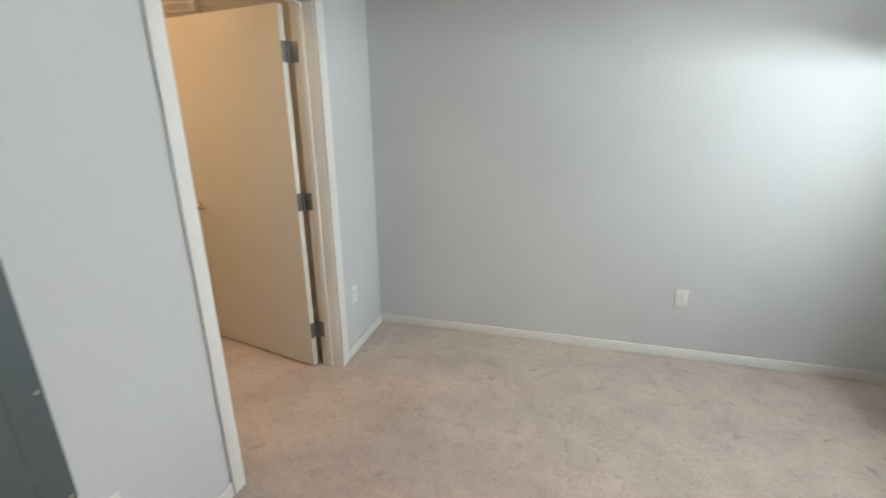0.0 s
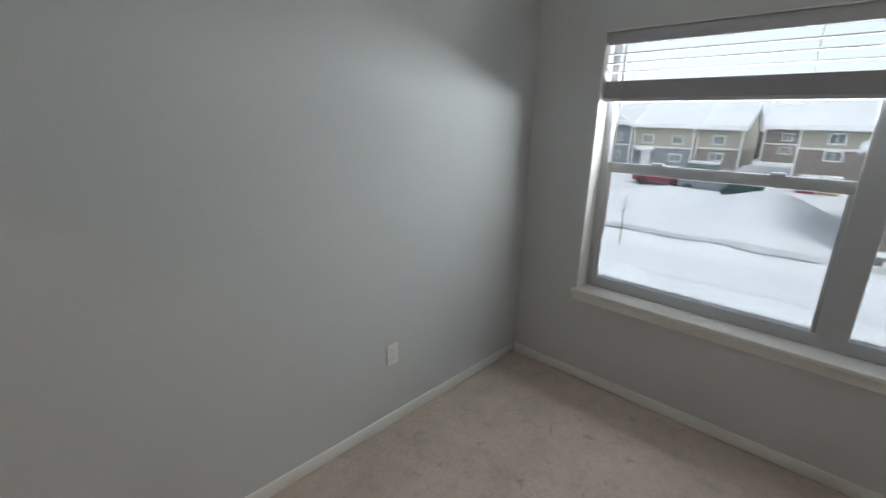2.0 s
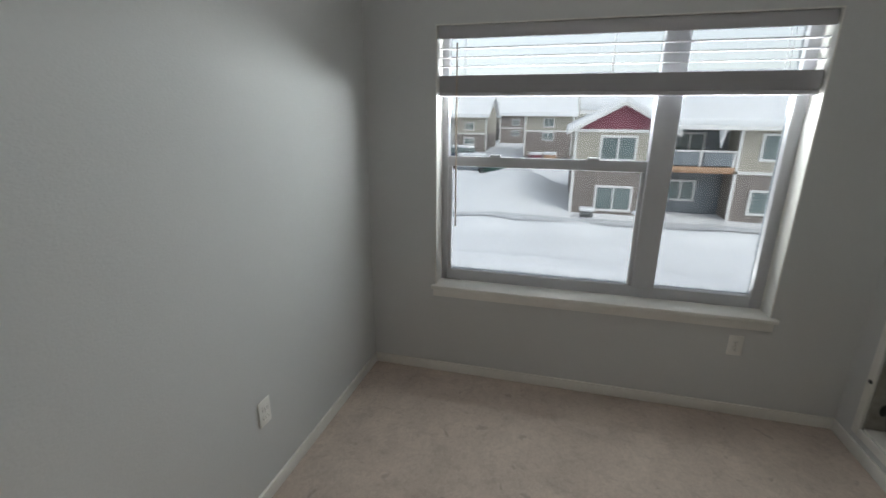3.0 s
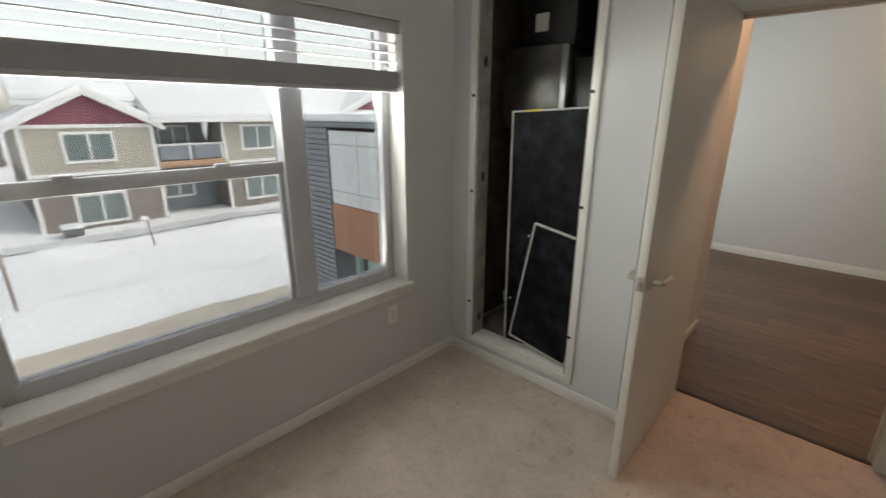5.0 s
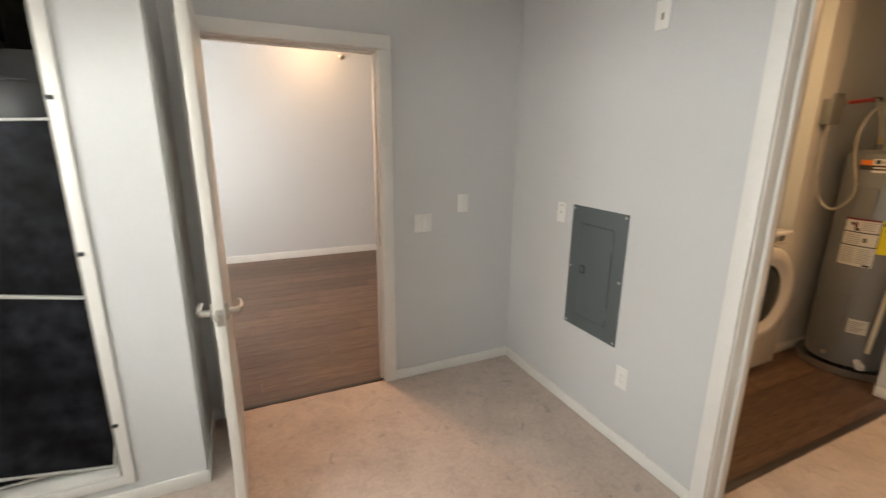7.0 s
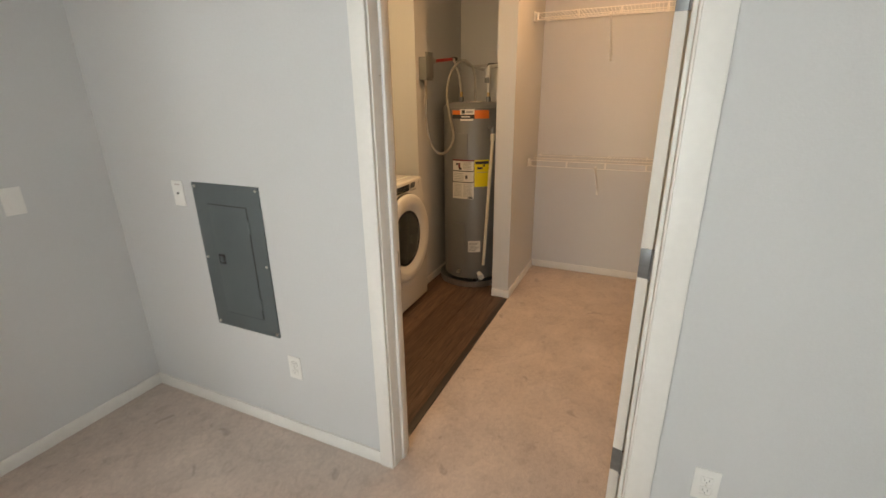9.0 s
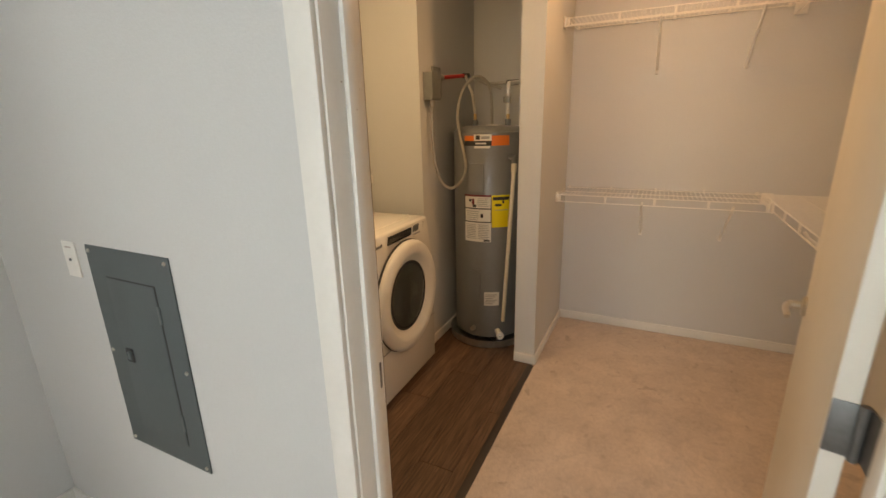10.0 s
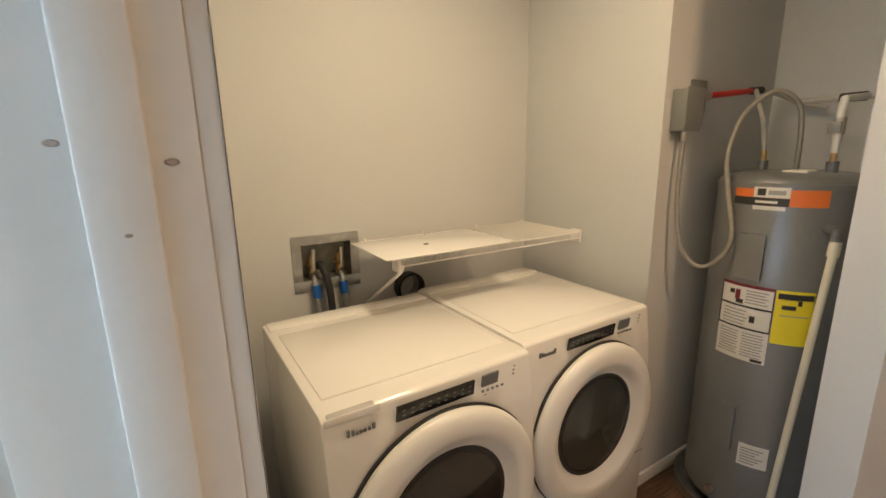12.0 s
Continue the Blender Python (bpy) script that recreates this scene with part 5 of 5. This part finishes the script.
def parked_car(x, y, turn, paint, label):
    z = height(x, y)
    car = thing("parked_car", pose(x, y, z, 0, 0, turn), label, "car", "parked cars")
    part("body", cuboid(-2.1, 2.1, -0.85, 0.85, 0.25, 0.85, 0.14), paint, car)
    part("cabin", cuboid(-1.3, 1.1, -0.75, 0.75, 0.82, 1.42, 0.2), HPANE, car)
    part("snow_load", cuboid(-1.15, 0.95, -0.68, 0.68, 1.38, 1.58, 0.09), SNOW, car)
    for wx in (-1.3, 1.3):
        for s in (-1, 1):
            part("wheel", lathe([(0.12, -0.1), (0.3, -0.1), (0.32, 0), (0.3, 0.1), (0.12, 0.1)], 18, pose(wx, s * 0.78, 0.31, 90, 0, 0), True), RUBBER, car)


parked_car(37.5, 9.2, 80, SLATE, "dark grey car parked by the snow bank")
parked_car(44, 11.5, 75, material("dark_blue_car", (0.02, 0.03, 0.06), 0.3, coat=0.5), "dark blue car parked before the townhouses")
parked_car(40, 13.5, 90, material("maroon_car", (0.20, 0.03, 0.05), 0.3, coat=0.5), "maroon car parked in the snow")
dump = thing("dumpster", pose(36.5, 6.9, height(36.5, 6.9)), "dark green steel dumpster in the snow", "dumpster")
part("body", cuboid(-0.8, 0.8, -0.9, 0.9, 0.0, 1.25, 0.03), material("dark_green_steel", (0.02, 0.06, 0.05), 0.5, grain=0.1), dump)
part("lid", cuboid(-0.85, 0.85, -0.95, 0.95, 1.25, 1.36, 0.03), RUBBER, dump)
for x, y in ((43, 4.2), (43.5, 2.9)):
    cr = thing("trash_enclosure", pose(x, y, height(x, y)), "red and tan trash enclosure in the snow", "enclosure", "trash enclosures")
    part("fence", cuboid(-0.6, 0.6, -0.55, 0.55, 0, 1.1, 0.03), RED_SIDING if y > 3.5 else WOOD, cr)
    part("cap", cuboid(-0.65, 0.65, -0.6, 0.6, 1.1, 1.3, 0.06), SNOW, cr)

# utility stubs and a sapling in the yard
post = thing("yard_post", pose(19.2, -1.25, height(19.2, -1.25)), "thin leaning yard post capped with snow", "post")
part("post", bar([(0, 0, -0.1), (-0.1, 0.15, 1.05)], 0.03, 8), BROWN, post)
part("snow_cap", lathe([(0, 0.98), (0.12, 0.99), (0.14, 1.06), (0.08, 1.13), (0, 1.14)], 14, pose(-0.1, 0.2, 0)), SNOW, post)
pit = thing("meter_box", pose(22.9, 0.55, height(22.9, 0.55)), "low utility box capped with snow", "utility box")
part("box", cuboid(-0.25, 0.25, -0.3, 0.3, 0, 0.3, 0.04), HINGE, pit)
part("snow_cap", cuboid(-0.3, 0.3, -0.35, 0.35, 0.3, 0.45, 0.07), SNOW, pit)
BARK = material("grey_bark", (0.16, 0.13, 0.11), 0.9, grain=0.2, grain_scale=30)
tree = thing("sapling", pose(18.6, 8.2, height(18.6, 8.2)), "bare leafless sapling standing in the snow", "tree")
part("trunk", bar([(0, 0, -0.1), (0.02, 0.02, 0.7), (0.0, 0.03, 1.5), (0.03, 0.0, 2.1)], [0.03, 0.024, 0.016, 0.006], 8), BARK, tree)
rnd = random.Random(4)
for k in range(14):
    z = 0.6 + 0.1 * k
    a, l = rnd.uniform(0, 6.28), rnd.uniform(0.25, 0.5) * (1.1 - 0.04 * k)
    part("branch", bar([(0.01, 0.02, z), (0.01 + 0.5 * l * math.cos(a), 0.02 + 0.5 * l * math.sin(a), z + 0.3 * l), (l * math.cos(a), l * math.sin(a), z + 0.8 * l)], [0.009, 0.006, 0.003], 6), BARK, tree)

# neighbouring wing of this building: sided pier, white panels, brown fascia
LAP = material("grey_lap_siding", (0.25, 0.26, 0.29), 0.7, grain=0.06, grain_scale=10, stain=0.05, vary=0.08)
WPANEL = material("white_cladding_panel", (0.70, 0.72, 0.73), 0.6, stain=0.03, stain_scale=1, vary=0.03)
FASCIA = material("rust_brown_fascia", (0.42, 0.21, 0.125), 0.65, grain=0.05, grain_scale=12, stain=0.06, stain_scale=2)
wing = thing("building_wing", pose(0, 0, 0), "neighbouring wing with grey siding, white panels and brown fascia", "building")
WY = -1.9
part("pier_core", cuboid(8.44, 9.22, WY - 3, WY - 0.02, G - 0.2, 1.36), LAP, wing)
board = mesh_of("siding_board", rounded(cuboid(8.42, 9.24, WY - 0.02, WY + 0.02, 0, 0.085), 0.006, 1), LAP)
for k in range(44):
    ob = new("siding_board", board)
    ob.parent = wing
    ob.matrix_local = Matrix.Translation((0, 0, G + 0.1 * k - 0.05))
part("core", cuboid(3.75, 8.40, WY - 6, WY - 0.05, -0.93, 1.30), FASCIA, wing)
for k, (xa, xb) in enumerate(((7.55, 8.40), (6.45, 7.54), (5.35, 6.44), (4.25, 5.34), (3.75, 4.24))):
    for za, zb in ((-0.02, 0.22), (0.228, 1.06), (1.068, 1.30)):
        part("cladding_panel", cuboid(xa, xb, WY - 0.045, WY - 0.005, za, zb, 0.003, 1), WPANEL, wing)
part("fascia", cuboid(3.75, 8.40, WY - 0.045, WY + 0.01, -0.93, -0.03), FASCIA, wing)
part("coping", cuboid(3.70, 9.28, WY - 6, WY + 0.05, 1.36, 1.44), SLATE, wing)
part("roof_snow", cuboid(3.72, 9.26, WY - 6, WY + 0.02, 1.44, 1.58, 0.05), SNOW, wing, "snow along the roof edge")
part("lower_glazing", cuboid(3.75, 8.3, WY - 0.42, WY - 0.37, G, -0.95), material("pale_green_glazing", (0.45, 0.62, 0.55), 0.2, stain=0.1), wing)
for x in (4.1, 4.9, 5.6, 6.4, 7.2, 7.9):
    part("post", cuboid(x, x + 0.12, WY - 0.37, WY - 0.27, G, -0.95), SLATE, wing)
ladder = thing("ladder", pose(6.3, WY - 0.05, G, 0, 0, 14), "wooden step ladder standing under the wing", "ladder")
for s in (-0.2, 0.2):
    part("stile", bar([(s, 0.35, 0), (s * 0.8, 0, 2.0)], 0.03, 8), WOOD, ladder)
for k in range(6):
    part("rung", cuboid(-0.2, 0.2, 0.27 - k * 0.05, 0.33 - k * 0.05, 0.3 + k * 0.29, 0.33 + k * 0.29), WOOD, ladder)
bm = bmesh.new()
box(bm, -4.2, W + 0.2, HALL - 0.2, D + T, G - 0.2, -0.25)
solid("wall_lower_storey", bm, BROWN, "brown sided storey below the bedroom", "wall", kind="structure")
bm = bmesh.new()
box(bm, -4.3, W + 0.35, HALL - 0.3, D + T + 0.1, H + 0.12, H + 0.5)
solid("roof", bm, SNOW, "flat snow-covered roof of the building", "roof", kind="structure")

# ---- planks ----
plank_floor("floor_hall", -1.0, 3.1, HALL + BT, -0.03, "brown wood-look vinyl plank floor of the hall", 3)
plank_floor("floor_laundry", CW, -T, 0.0, SY - 0.02, "brown wood-look vinyl plank floor of the laundry", 5)
